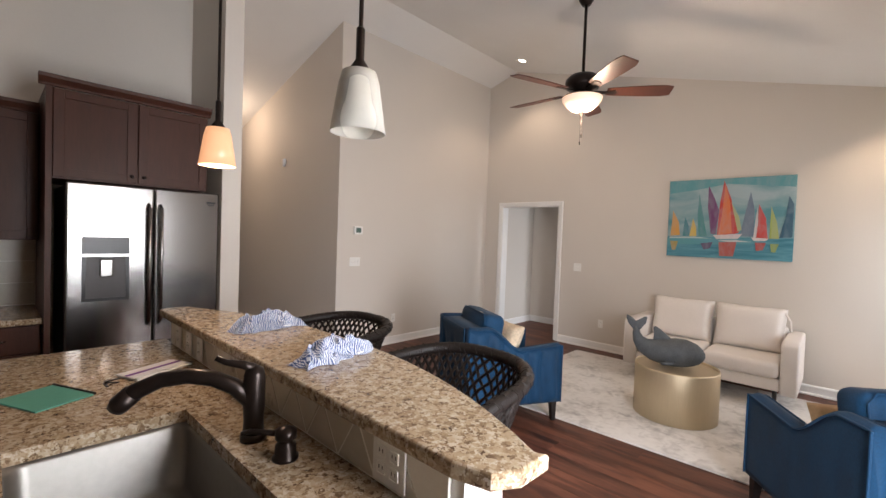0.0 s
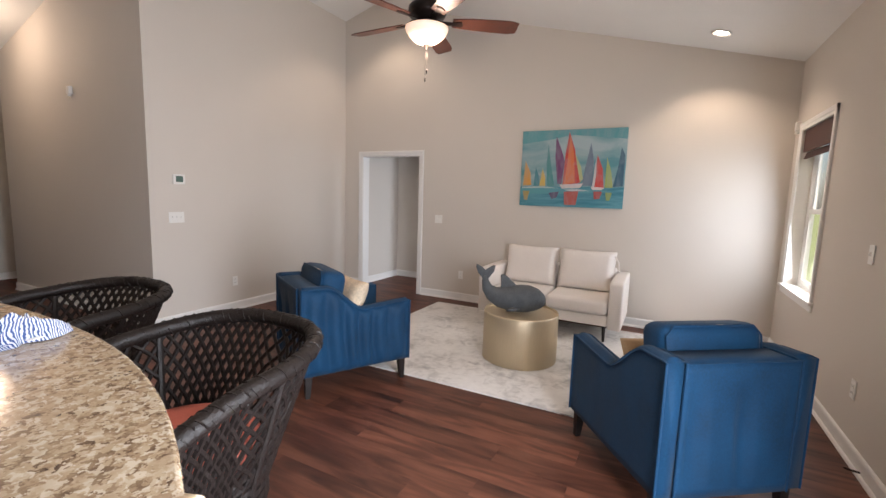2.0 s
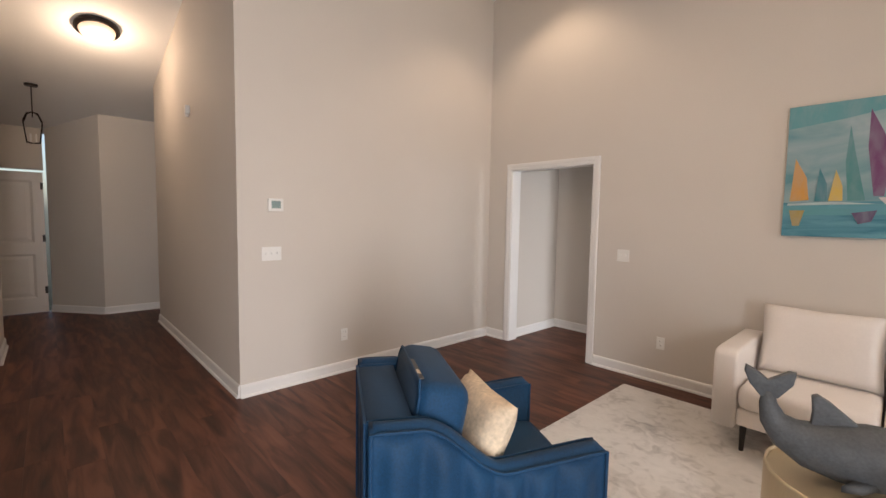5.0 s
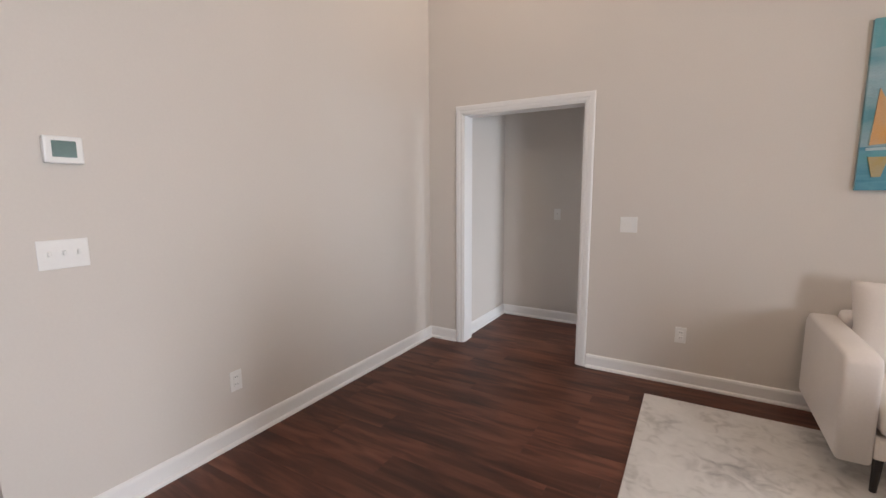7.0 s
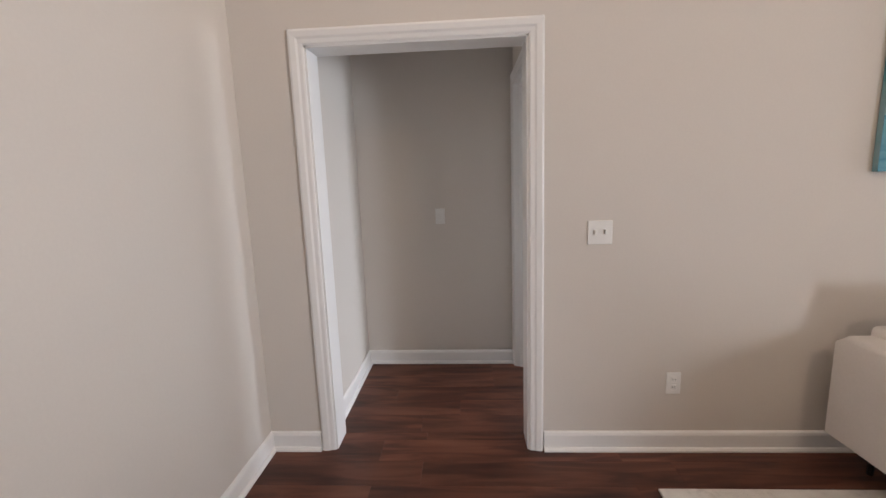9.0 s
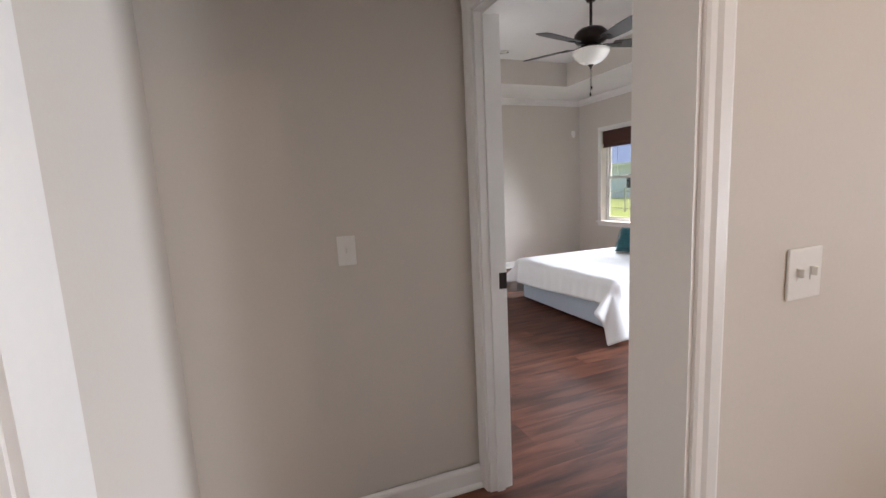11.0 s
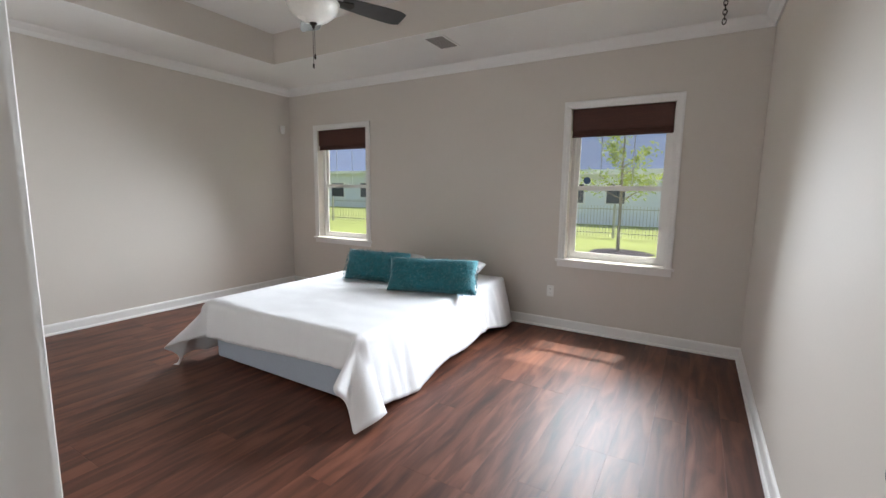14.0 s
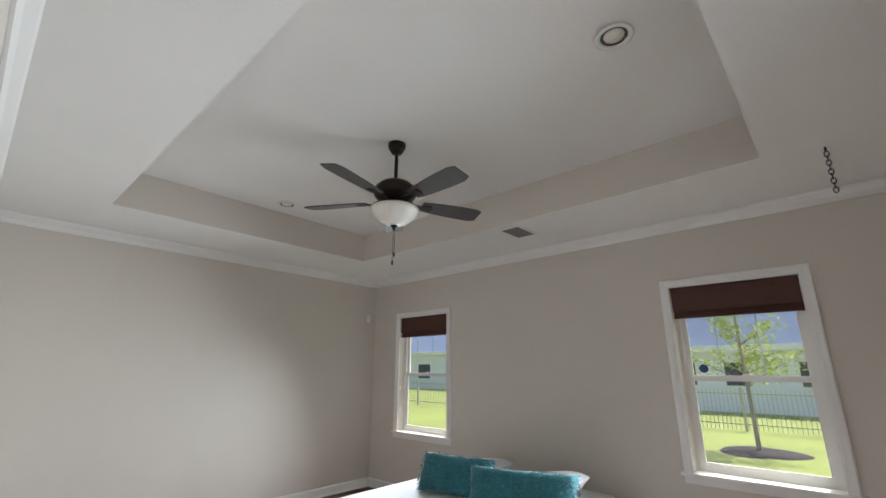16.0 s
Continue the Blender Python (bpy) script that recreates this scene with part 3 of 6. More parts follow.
def sash_window(name, label, y0, y1, blind=True, sticker=False):
    """A white double-hung window in the east wall with casing, sill, two sashes and a folded woven shade."""
    z0, z1 = WIN
    win = structure(name, boxed((EAST + 0.10, y0, z0), (EAST + 0.155, y0 + 0.03, z1)), TRIM, label, "window")
    box_parts = bmesh.new()
    for lo, hi in (((EAST + 0.10, y1 - 0.03, z0), (EAST + 0.155, y1, z1)), ((EAST + 0.10, y0 + 0.03, z0), (EAST + 0.155, y1 - 0.03, z0 + 0.03)), ((EAST + 0.10, y0 + 0.03, z1 - 0.03), (EAST + 0.155, y1 - 0.03, z1))):
        box(box_parts, lo, hi)
    part("window_frame", box_parts, TRIM, win)
    bm = bmesh.new()
    casing_profile(bm, (EAST, y0 + 0.004, z0 - 0.01), (EAST, y0 + 0.004, z1 + 0.066), (0, -1, 0), (-1, 0, 0))
    casing_profile(bm, (EAST, y1 - 0.004, z0 - 0.01), (EAST, y1 - 0.004, z1 + 0.066), (0, 1, 0), (-1, 0, 0))
    casing_profile(bm, (EAST - 0.0005, y0 - 0.064, z1 - 0.002), (EAST - 0.0005, y1 + 0.064, z1 - 0.002), (0, 0, 1), (-1, 0, 0))
    part("casing", bm, TRIM, win)
    bm = boxed((EAST - 0.035, y0 - 0.085, z0 - 0.022), (EAST + 0.11, y1 + 0.085, z0 + 0.003), 0.004)
    box(bm, (EAST - 0.016, y0 - 0.066, z0 - 0.075), (EAST - 0.001, y1 + 0.066, z0 - 0.023), 0.003)
    part("window_sill", bm, TRIM, win)
    mid = 1.425
    for nm, x, za, zb in (("upper_sash", EAST + 0.128, mid - 0.02, z1 - 0.03), ("lower_sash", EAST + 0.105, z0 + 0.03, mid + 0.02)):
        bm = bmesh.new()
        r = 0.042
        for lo, hi in (((y0 + 0.03, za), (y0 + 0.03 + r, zb)), ((y1 - 0.03 - r, za), (y1 - 0.03, zb)), ((y0 + 0.03 + r, za), (y1 - 0.03 - r, za + r)), ((y0 + 0.03 + r, zb - r), (y1 - 0.03 - r, zb))):
            box(bm, (x, lo[0], lo[1]), (x + 0.022, hi[0], hi[1]))
        s = part(nm, bm, TRIM, win)
        pane = part("pane", boxed((x + 0.009, y0 + 0.03 + r, za + r), (x + 0.012, y1 - 0.03 - r, zb - r)), PANE, s)
        pane.visible_shadow = False
    part("sash_lock", boxed((EAST + 0.09, (y0 + y1) / 2 - 0.03, mid + 0.02), (EAST + 0.104, (y0 + y1) / 2 + 0.03, mid + 0.032), 0.003), TRIM, win)
    if blind:
        sh = thing("roman_shade", pose(0, 0, 0), "dark brown woven wood roman shade, folded up in the window", "window shade", "woven shades")
        bm = bmesh.new()
        ya, yb = y0 + 0.012, y1 - 0.012
        box(bm, (EAST + 0.012, ya, z1 - 0.205), (EAST + 0.022, yb, z1 - 0.004), 0.002, 1)
        part("valance", bm, SHADE, sh)
        part("headrail", boxed((EAST + 0.024, ya, z1 - 0.05), (EAST + 0.07, yb, z1 - 0.006)), SHADE, sh)
        for k in range(4):
            z = z1 - 0.255 + 0.016 * k
            bm = bmesh.new()
            tube(bm, [(EAST + 0.030 + 0.006 * k, ya, z), (EAST + 0.030 + 0.006 * k, yb, z)], 0.009, 8)
            part("fold", bm, SHADE, sh)
        for u in (0.36, 0.68):
            y = y0 + (y1 - y0) * u
            part("lift_cord", tubed([(EAST + 0.075, y, z1 - 0.2), (EAST + 0.075, y, 1.46)], 0.0035, 6), CORD, sh, "pale lift cord")
    if sticker:
        bm = turned([(0.0, 0.0), (0.036, 0.0), (0.036, 0.0012), (0.0, 0.0012)], 8)
        bm.transform(Matrix.Translation((EAST + 0.1345, y1 - 0.15, mid + 0.075)) @ Matrix.Rotation(radians(-90), 4, "Y"))
        part("glass_sticker", bm, STICKER, win, "small dark blue sticker on the glass")
    return win


sash_window("window_1", "white double-hung window with a folded brown shade", *WINDOWS[0])
sash_window("window_2", "white double-hung bedroom window over the lawn", *WINDOWS[1], sticker=True)
sash_window("window_3", "white double-hung bedroom window beside the corner", *WINDOWS[2])
win_k = structure("door_patio", boxed((EAST + 0.06, PATIO[0], PATIO[2]), (EAST + 0.12, PATIO[0] + 0.06, PATIO[3])), TRIM, "white framed glass patio door in the window wall", "glass door")
bm = bmesh.new()
for lo, hi in (((PATIO[1] - 0.06, PATIO[2]), (PATIO[1], PATIO[3])), ((PATIO[0] + 0.06, PATIO[2]), (PATIO[1] - 0.06, PATIO[2] + 0.06)), ((PATIO[0] + 0.06, PATIO[3] - 0.06), (PATIO[1] - 0.06, PATIO[3])), (((PATIO[0] + PATIO[1]) / 2 - 0.04, PATIO[2] + 0.06), ((PATIO[0] + PATIO[1]) / 2 + 0.04, PATIO[3] - 0.06))):
    box(bm, (EAST + 0.06, lo[0], lo[1]), (EAST + 0.12, hi[0], hi[1]))
part("window_frame", bm, TRIM, win_k)
pk = part("pane", boxed((EAST + 0.088, PATIO[0] + 0.06, PATIO[2] + 0.06), (EAST + 0.092, PATIO[1] - 0.06, PATIO[3] - 0.06)), PANE, win_k)
pk.visible_shadow = False


# ---------------------------------------------------------------- wall plates, sensors
def switch_plate(m, gangs, label, kind="switch", blank=False):
    """Local frame: plate in the xz plane, facing -y."""
    w = 0.07 + 0.046 * (gangs - 1)
    s = thing("light_switch" if kind == "switch" else "wall_outlet", m, label, "switch" if kind == "switch" else "outlet")
    part("plate", boxed((-w / 2, -0.006, -0.057), (w / 2, 0, 0.057), 0.003), PLATE, s)
    for g in range(gangs):
        x = (g - (gangs - 1) / 2) * 0.046
        if kind == "switch":
            part("toggle", boxed((x - 0.005, -0.018, -0.006), (x + 0.005, -0.0061, 0.014), 0.002, 1), PLATE, s)
            part("toggle_slot", boxed((x - 0.0075, -0.0075, -0.0145), (x + 0.0075, -0.0062, 0.0145)), PLATE, s)
        else:
            for z in (-0.02, 0.02):
                o = part("socket", boxed((x - 0.015, -0.0085, z - 0.014), (x + 0.015, -0.0062, z + 0.014), 0.003), PLATE, s)
                for dx in (-0.006, 0.006):
                    part("slot", boxed((x + dx - 0.001, -0.0095, z - 0.003), (x + dx + 0.001, -0.0086, z + 0.006)), BLACK, o)
    return s


WESTW, EASTW, NORTHW = 90, -90, 0
switch_plate(pose(0.001, -2.698, 1.15, 0, 0, WESTW), 3, "white three-gang switch plate on the tall beige wall")
switch_plate(pose(1.712, -0.001, 1.135), 2, "white two-gang switch plate beside the doorway")
switch_plate(pose(0.885, 1.089, 1.14), 1, "white light switch on the vestibule wall")
switch_plate(pose(2.090, -0.001, 0.365), 1, "white wall outlet above the baseboard", "outlet")
switch_plate(pose(0.001, -2.027, 0.358, 0, 0, WESTW), 1, "white wall outlet low on the tall wall", "outlet")
switch_plate(pose(EAST - 0.001, -2.15, 0.40, 0, 0, EASTW), 1, "white wall outlet below the window wall", "outlet")
switch_plate(pose(EAST - 0.001, -2.12, 1.20, 0, 0, EASTW), 1, "white light switch on the window wall")
switch_plate(pose(2.50, 5.619, 0.36), 1, "white wall outlet low on the bedroom wall", "outlet")
switch_plate(pose(EAST - 0.001, 1.78, 0.38, 0, 0, EASTW), 1, "white wall outlet between bed and window", "outlet")
th = thing("thermostat", pose(0.001, -2.665, 1.55, 0, 0, WESTW), "white wall thermostat with a small green display", "thermostat")
part("housing", boxed((-0.062, -0.026, -0.052), (0.062, 0, 0.052), 0.006), PLATE, th)
SCREEN = material("grey_green_display", (0.10, 0.16, 0.14), 0.15, vary=0.1)
part("display", boxed((-0.038, -0.028, -0.028), (0.038, -0.0262, 0.034), 0.001, 1), SCREEN, th, "grey-green display")


def chime(m, label, name="wall_sensor"):
    s = thing(name, m, label, "sensor")
    part("housing", boxed((-0.03, -0.042, -0.045), (0.03, 0, 0.045), 0.01), PLATE, s)
    bm = turned([(0.0, 0.0), (0.02, 0.002), (0.022, 0.014), (0.012, 0.024)], 16)
    bmesh.ops.translate(bm, verts=bm.verts, vec=(0, -0.022, -0.068))
    part("lens", bm, PLATE, s, smooth=True)
    return s


chime(pose(-1.40, -2.961, 2.50), "small white motion sensor high on the hall wall")
chime(pose(5.52, 5.619, 2.20), "small white motion sensor near the bedroom corner")
chime(pose(EAST - 0.001, -0.16, 2.22, 0, 0, EASTW), "small white motion sensor beside the living room window")
bm = bmesh.new()
tube(bm, [(0, 0, 0.02), (-0.05, 0.01, 0.02), (-0.06, 0.02, 0.02)], 0.006, 8)
stop = thing("door_stop", pose(EAST - 0.03, -2.47, 0.03), "small dark sprung door stop on the baseboard", "door stop")
part("rod", bm, BRONZE, stop)


# ---------------------------------------------------------------- ceiling fixtures
def ceiling_fan(m, phase, label, blade_mats, lit, rod_top, blade_r=0.72):
    """Five-blade fan; origin at the hub, rod_top metres up to the ceiling."""
    f = thing("ceiling_fan", m, label, "ceiling fan", "ceiling fans")
    part("canopy", turned([(0.0, rod_top - 0.075), (0.035, rod_top - 0.075), (0.062, rod_top - 0.03), (0.066, rod_top)], 28), BRONZE, f, smooth=True)
    part("downrod", tubed([(0, 0, 0.13), (0, 0, rod_top - 0.04)], 0.013, 12), BRONZE, f, smooth=True)
    part("motor_housing", turned([(0.02, 0.17), (0.04, 0.15), (0.11, 0.135), (0.145, 0.10), (0.150, 0.055), (0.135, 0.03), (0.085, 0.01), (0.08, -0.02), (0.0, -0.02)], 36), BRONZE, f, smooth=True)
    for k in range(5):
        a = radians(phase + 72 * k)
        rot = Matrix.Rotation(a, 4, "Z") @ Matrix.Rotation(radians(-13), 4, "X")
        bm = bmesh.new()
        out = []
        n = 9
        for i in range(n + 1):
            u = i / n
            w = 0.052 + 0.026 * math.sin(min(1, u * 1.25) * math.pi / 2)
            if u > 0.9:
                w -= 0.018 * (u - 0.9) / 0.1
            out.append((0.20 + (blade_r - 0.20) * u, w))
        poly = [(x, w) for x, w in out] + [(x, -w) for x, w in reversed(out)]
        prism(bm, poly, -0.004, 0.004, "z")
        bm.transform(rot)
        blade = part("blade", bm, blade_mats, f)
        bm = bmesh.new()
        prism(bm, [(0.10, 0.022), (0.19, 0.018), (0.27, 0.034), (0.285, 0.0), (0.27, -0.034), (0.19, -0.018), (0.10, -0.022)], -0.011, -0.0045, "z")
        bm.transform(rot)
        part("blade_iron", bm, BRONZE, blade, "dark bronze blade arm")
    part("light_bowl", turned([(0.150, -0.045), (0.168, -0.052), (0.162, -0.078), (0.138, -0.115), (0.095, -0.150), (0.045, -0.170), (0.0, -0.176)], 36, caps=False), LIT_GLASS if lit else FROST, f, "frosted glass light bowl", smooth=True)
    part("light_fitter", turned([(0.0, -0.02), (0.10, -0.022), (0.16, -0.04), (0.160, -0.05), (0.0, -0.05)], 32), BRONZE, f, smooth=True)
    part("finial", turned([(0.0, -0.172), (0.026, -0.174), (0.02, -0.186), (0.010, -0.192), (0.011, -0.203), (0.0, -0.21)], 16), BRONZE, f, smooth=True)
    for dx, ln in ((-0.006, 0.42), (0.008, 0.36)):
        bm = tubed([(dx, 0, -0.2), (dx, 0, -ln)], 0.0016, 6)
        c = part("pull_chain", bm, BRONZE, f)
        part("chain_end", turned([(0.002, -ln), (0.006, -ln - 0.006), (0.006, -ln - 0.028), (0.002, -ln - 0.034)], 10, (dx, 0)), BRONZE, c, smooth=True)
    return f


FROST = material("frosted_white_glass", (0.78, 0.76, 0.70), 0.25, vary=0.06, scale=10)
BLADE = material("red_brown_blade_wood", (0.085, 0.028, 0.018), 0.4, vary=0.3, scale=3, fine=14, stretch=(8, 8, 1))
BLADE2 = material("grey_brown_blade", (0.050, 0.046, 0.045), 0.45, vary=0.25, scale=3, fine=14)
FAN1 = (2.82, -2.38, 2.805)
ceiling_fan(pose(*FAN1), 34, "dark bronze five-blade ceiling fan with a lit bowl light", BLADE, True, roof_z(2.82) - 2.805)
ceiling_fan(pose(3.49, 2.77, 2.61), 49, "dark bronze five-blade ceiling fan with an unlit bowl light", BLADE2, False, 3.06 - 2.61, 0.66)
lamp("fan_lamp", "POINT", pose(FAN1[0], FAN1[1], FAN1[2] - 0.24), 30, WARM, radius=0.09)


def can_light(m, label, lit):
    c = thing("recessed_light", m, label, "ceiling light", "recessed lights")
    part("trim_ring", turned([(0.062, 0.0), (0.088, -0.001), (0.092, -0.006), (0.084, -0.010), (0.066, -0.006), (0.060, 0.03)], 32, caps=False), TRIM, c, smooth=True)
    # unlit fixtures get a dark baffle: the shaded recess put into its colour
    part("baffle", turned([(0.064, -0.003), (0.052, 0.003), (0.050, 0.0035)], 32, caps=False), TRIM if lit else DARKGREY, c, smooth=True)
    part("bulb", turned([(0.0, -0.014), (0.03, -0.011), (0.047, -0.004), (0.05, 0.0035), (0.0, 0.0036)], 24), BULB if lit else FROST, c, "glowing bulb" if lit else "unlit bulb", smooth=True)
    return c


BULB = glowing("lit_bulb", (1.0, 0.82, 0.62), 14.0)
tilt = math.degrees(math.atan(0.266))
# the third light and its lamp are unseen, added near the patio door
for x, y in ((4.92, -0.51), (1.02, -0.62), (4.7, -4.6)):
    can_light(pose(x, y, roof_z(x) - 0.004, 0, tilt, 0), "lit recessed ceiling light with a white trim", True)
    lamp("can_lamp", "SPOT", pose(x, y, roof_z(x) - 0.05), 28, WARM, radius=0.05, spot=120)
can_light(pose(3.54, 4.45, 3.056), "unlit recessed light in the tray ceiling", False)
can_light(pose(3.49, 1.19, 3.056), "unlit recessed light in the tray ceiling", False)

# grey for the white vent's slats: shade between louvres put into their colour
LOUVRE = material("shadowed_louvre_paint", (0.26, 0.24, 0.23), 0.5)
vent = thing("ceiling_vent", pose(4.97, 2.70, 2.738), "small white louvred ceiling air vent", "air vent")
bm = bmesh.new()
for lo, hi in (((-0.17, -0.11), (0.17, -0.09)), ((-0.17, 0.09), (0.17, 0.11)), ((-0.17, -0.09), (-0.15, 0.09)), ((0.15, -0.09), (0.17, 0.09))):
    box(bm, (*lo, -0.008), (*hi, 0))
part("frame", bm, TRIM, vent)
part("backing", boxed((-0.15, -0.09, -0.0022), (0.15, 0.09, -0.0006)), DARKGREY, vent)
for k in range(8):
    bm = bmesh.new()
    prism(bm, [(-0.082 + 0.022 * k, -0.002), (-0.070 + 0.022 * k, -0.008), (-0.068 + 0.022 * k, -0.007), (-0.080 + 0.022 * k, -0.001)], -0.149, 0.149, "x")
    part("slat", bm, LOUVRE, vent)

hook = thing("hanging_chain", pose(4.80, 0.50, 2.74), "short bronze chain hanging from a ceiling hook", "chain")
bm = tubed([(0, 0, 0), (0, 0, -0.03)], 0.006, 8)
part("hook", bm, BRONZE, hook)
for k in range(9):
    a = [(0.011 * math.cos(q) * (k % 2), 0.011 * math.cos(q) * (1 - k % 2), -0.045 - 0.028 * k + 0.019 * math.sin(q)) for q in [2 * math.pi * i / 12 for i in range(12)]]
    part("link", tubed(a, 0.003, 6, True), BRONZE, hook)

flush = thing("flush_ceiling_light", pose(-2.33, -3.59, roof_z(-2.33) - 0.002, 0, -math.degrees(math.atan(0.29)), 0), "bronze-rimmed flush ceiling light, lit", "ceiling light")
part("rim", turned([(0.0, 0.0), (0.19, 0.0), (0.195, -0.03), (0.17, -0.05), (0.15, -0.045), (0.0, -0.03)], 36), BRONZE, flush, smooth=True)
part("bowl", turned([(0.158, -0.04), (0.15, -0.07), (0.10, -0.105), (0.0, -0.12)], 36, caps=False), LIT_GLASS, flush, "glowing frosted bowl", smooth=True)
lamp("hall_lamp", "POINT", pose(-2.28, -3.59, roof_z(-2.3) - 0.26), 14, WARM, radius=0.1)

lan = thing("lantern_pendant", pose(-3.72, -4.13, 0), "open bronze lantern pendant with candle bulbs", "pendant light")
zt = roof_z(-3.72)
part("canopy", turned([(0.0, zt - 0.03), (0.06, zt - 0.025), (0.065, zt)], 20), BRONZE, lan)
part("stem", tubed([(0, 0, zt - 0.02), (0, 0, 2.60)], 0.006, 8), BRONZE, lan)
for k in range(4):
    a = radians(45 + 90 * k)
    c, s = math.cos(a), math.sin(a)
    part("frame_bar", tubed([(0.01 * c, 0.01 * s, 2.66), (0.07 * c, 0.07 * s, 2.64), (0.12 * c, 0.12 * s, 2.54), (0.085 * c, 0.085 * s, 2.30), (0.01 * c, 0.01 * s, 2.29)], 0.007, 6), BRONZE, lan)
    part("candle", tubed([(0.035 * c, 0.035 * s, 2.31), (0.035 * c, 0.035 * s, 2.40)], 0.009, 8), TRIM, lan)


# ---------------------------------------------------------------- living room
def arm_top(y):
    """Height of an armchair's side along its depth."""
    if y < -0.26:
        return 0.79 - 0.02 * (y + 0.42)
    if y < 0.04:
        u = (y + 0.26) / 0.30
        return 0.787 + (0.605 - 0.787) * (3 * u * u - 2 * u ** 3)
    return 0.605 + 0.035 * (y - 0.04) / 0.38


def armchair(m, label, seed):
    """Blue velvet chair, facing +y, resting on four tapered legs."""
    c = thing("armchair", m, label, "armchair", "blue armchairs")
    W, D, Z0 = 0.37, 0.42, 0.165
    rnd = random.Random(seed)
    for sgn, nm in ((-1, "side_panel"), (1, "side_panel")):
        bm = bmesh.new()
        ny, nz = 56, 14
        ph = rnd.random() * 3
        def outer(y, v):
            edge = min(1, min(y + D, D - y) / 0.06) * min(1, min(v, 1 - v) / 0.12) * (1.0 if sgn > 0 else 0.04)
            wave = 0.034 * abs(math.sin(y * 24 + ph + 0.9 * math.sin(v * 2.4) + 0.6 * math.sin(y * 9))) ** 1.3
            return W - 0.004 + wave * max(0, edge)
        g = [[bm.verts.new((sgn * outer(-D + 2 * D * i / ny, j / nz), -D + 2 * D * i / ny, Z0 + (arm_top(-D + 2 * D * i / ny) - Z0) * j / nz)) for j in range(nz + 1)] for i in range(ny + 1)]
        h = [[bm.verts.new((sgn * (W - 0.10), -D + 2 * D * i / ny, Z0 + (arm_top(-D + 2 * D * i / ny) - Z0) * j / nz)) for j in (0, nz)] for i in range(ny + 1)]
        for i in range(ny):
            for j in range(nz):
                bm.faces.new((g[i][j], g[i + 1][j], g[i + 1][j + 1], g[i][j + 1]))
            bm.faces.new((h[i][0], h[i][1], h[i + 1][1], h[i + 1][0]))
            bm.faces.new((g[i][nz], g[i + 1][nz], h[i + 1][1], h[i][1]))
            bm.faces.new((g[i][0], h[i][0], h[i + 1][0], g[i + 1][0]))
        for i in (0, ny):
            bm.faces.new([g[i][j] for j in range(nz + 1)] + [h[i][1], h[i][0]])
        bmesh.ops.recalc_face_normals(bm, faces=bm.faces)
        side = part(nm, bm, VELVET, c, smooth=True)
        for x in (W + 0.0, W - 0.098):
            pts = [(sgn * x, -D + 2 * D * i / 30, arm_top(-D + 2 * D * i / 30)) for i in range(31)]
            part("piping", tubed([(sgn * x, -D, Z0)] + pts + [(sgn * x, D, Z0)], 0.006, 6), VELVET, side)
        # padded roll along the arm's top
        pts = [(sgn * (W - 0.05), -D + 0.01 + (2 * D - 0.02) * i / 30, arm_top(-D + 2 * D * i / 30) - 0.028) for i in range(31)]
        part("arm_pad", tubed(pts, 0.044, 12), VELVET, side, smooth=True)
    # back, with a few slack folds behind
    bm = bmesh.new()
    nx, nz = 40, 14
    def rear(x, v):
        fold = 0.030 * max(0, math.sin(x * 21 + 1.2 * v + 0.8 * math.sin(x * 8))) * math.sin(math.pi * min(1, v * 1.15)) * (abs(x) < W - 0.12)
        return -D - 0.012 + fold
    X = W - 0.085
    g = [[bm.verts.new((-X + 2 * X * i / nx, rear(-X + 2 * X * i / nx, j / nz), Z0 + (0.785 - Z0) * j / nz)) for j in range(nz + 1)] for i in range(nx + 1)]
    h = [[bm.verts.new((-X + 2 * X * i / nx, -D + 0.15, Z0 + (0.785 - Z0) * j)) for j in (0, 1)] for i in range(nx + 1)]
    for i in range(nx):
        for j in range(nz):
            bm.faces.new((g[i][j], g[i][j + 1], g[i + 1][j + 1], g[i + 1][j]))
        bm.faces.new((h[i][0], h[i + 1][0], h[i + 1][1], h[i][1]))
        bm.faces.new((g[i][nz], h[i][1], h[i + 1][1], g[i + 1][nz]))
        bm.faces.new((g[i][0], g[i + 1][0], h[i + 1][0], h[i][0]))
    for i in (0, nx):
        bm.faces.new([g[i][j] for j in range(nz + 1)] + [h[i][1], h[i][0]])
    bmesh.ops.recalc_face_normals(bm, faces=bm.faces)
    back = part("backrest", bm, VELVET, c, smooth=True)
    part("piping", tubed([(-X, -D - 0.012, Z0), (-X, -D - 0.012, 0.786), (X, -D - 0.012, 0.786), (X, -D - 0.012, Z0)], 0.006, 6), VELVET, back)
    part("seat_frame", boxed((-W + 0.09, -D + 0.1, Z0 + 0.002), (W - 0.09, D - 0.005, 0.33), 0.015), VELVET, c)
    bm = boxed((-W + 0.105, -D + 0.16, 0.332), (W - 0.105, D + 0.012, 0.47), 0.045, 4)
    part("seat_cushion", bm, VELVET, c, smooth=True)
    bm = boxed((-W + 0.102, -0.09, -0.235), (W - 0.102, 0.09, 0.215), 0.055, 4)
    for v in bm.verts:
        v.co.y += (0.025 if v.co.y > 0 else -0.01) * math.cos(v.co.x * 3.6) * math.cos(v.co.z * 5)
    bm.transform(pose(0, -D + 0.235, 0.672, -10, 0, 0))
    cush = part("back_cushion", bm, VELVET, c, smooth=True)
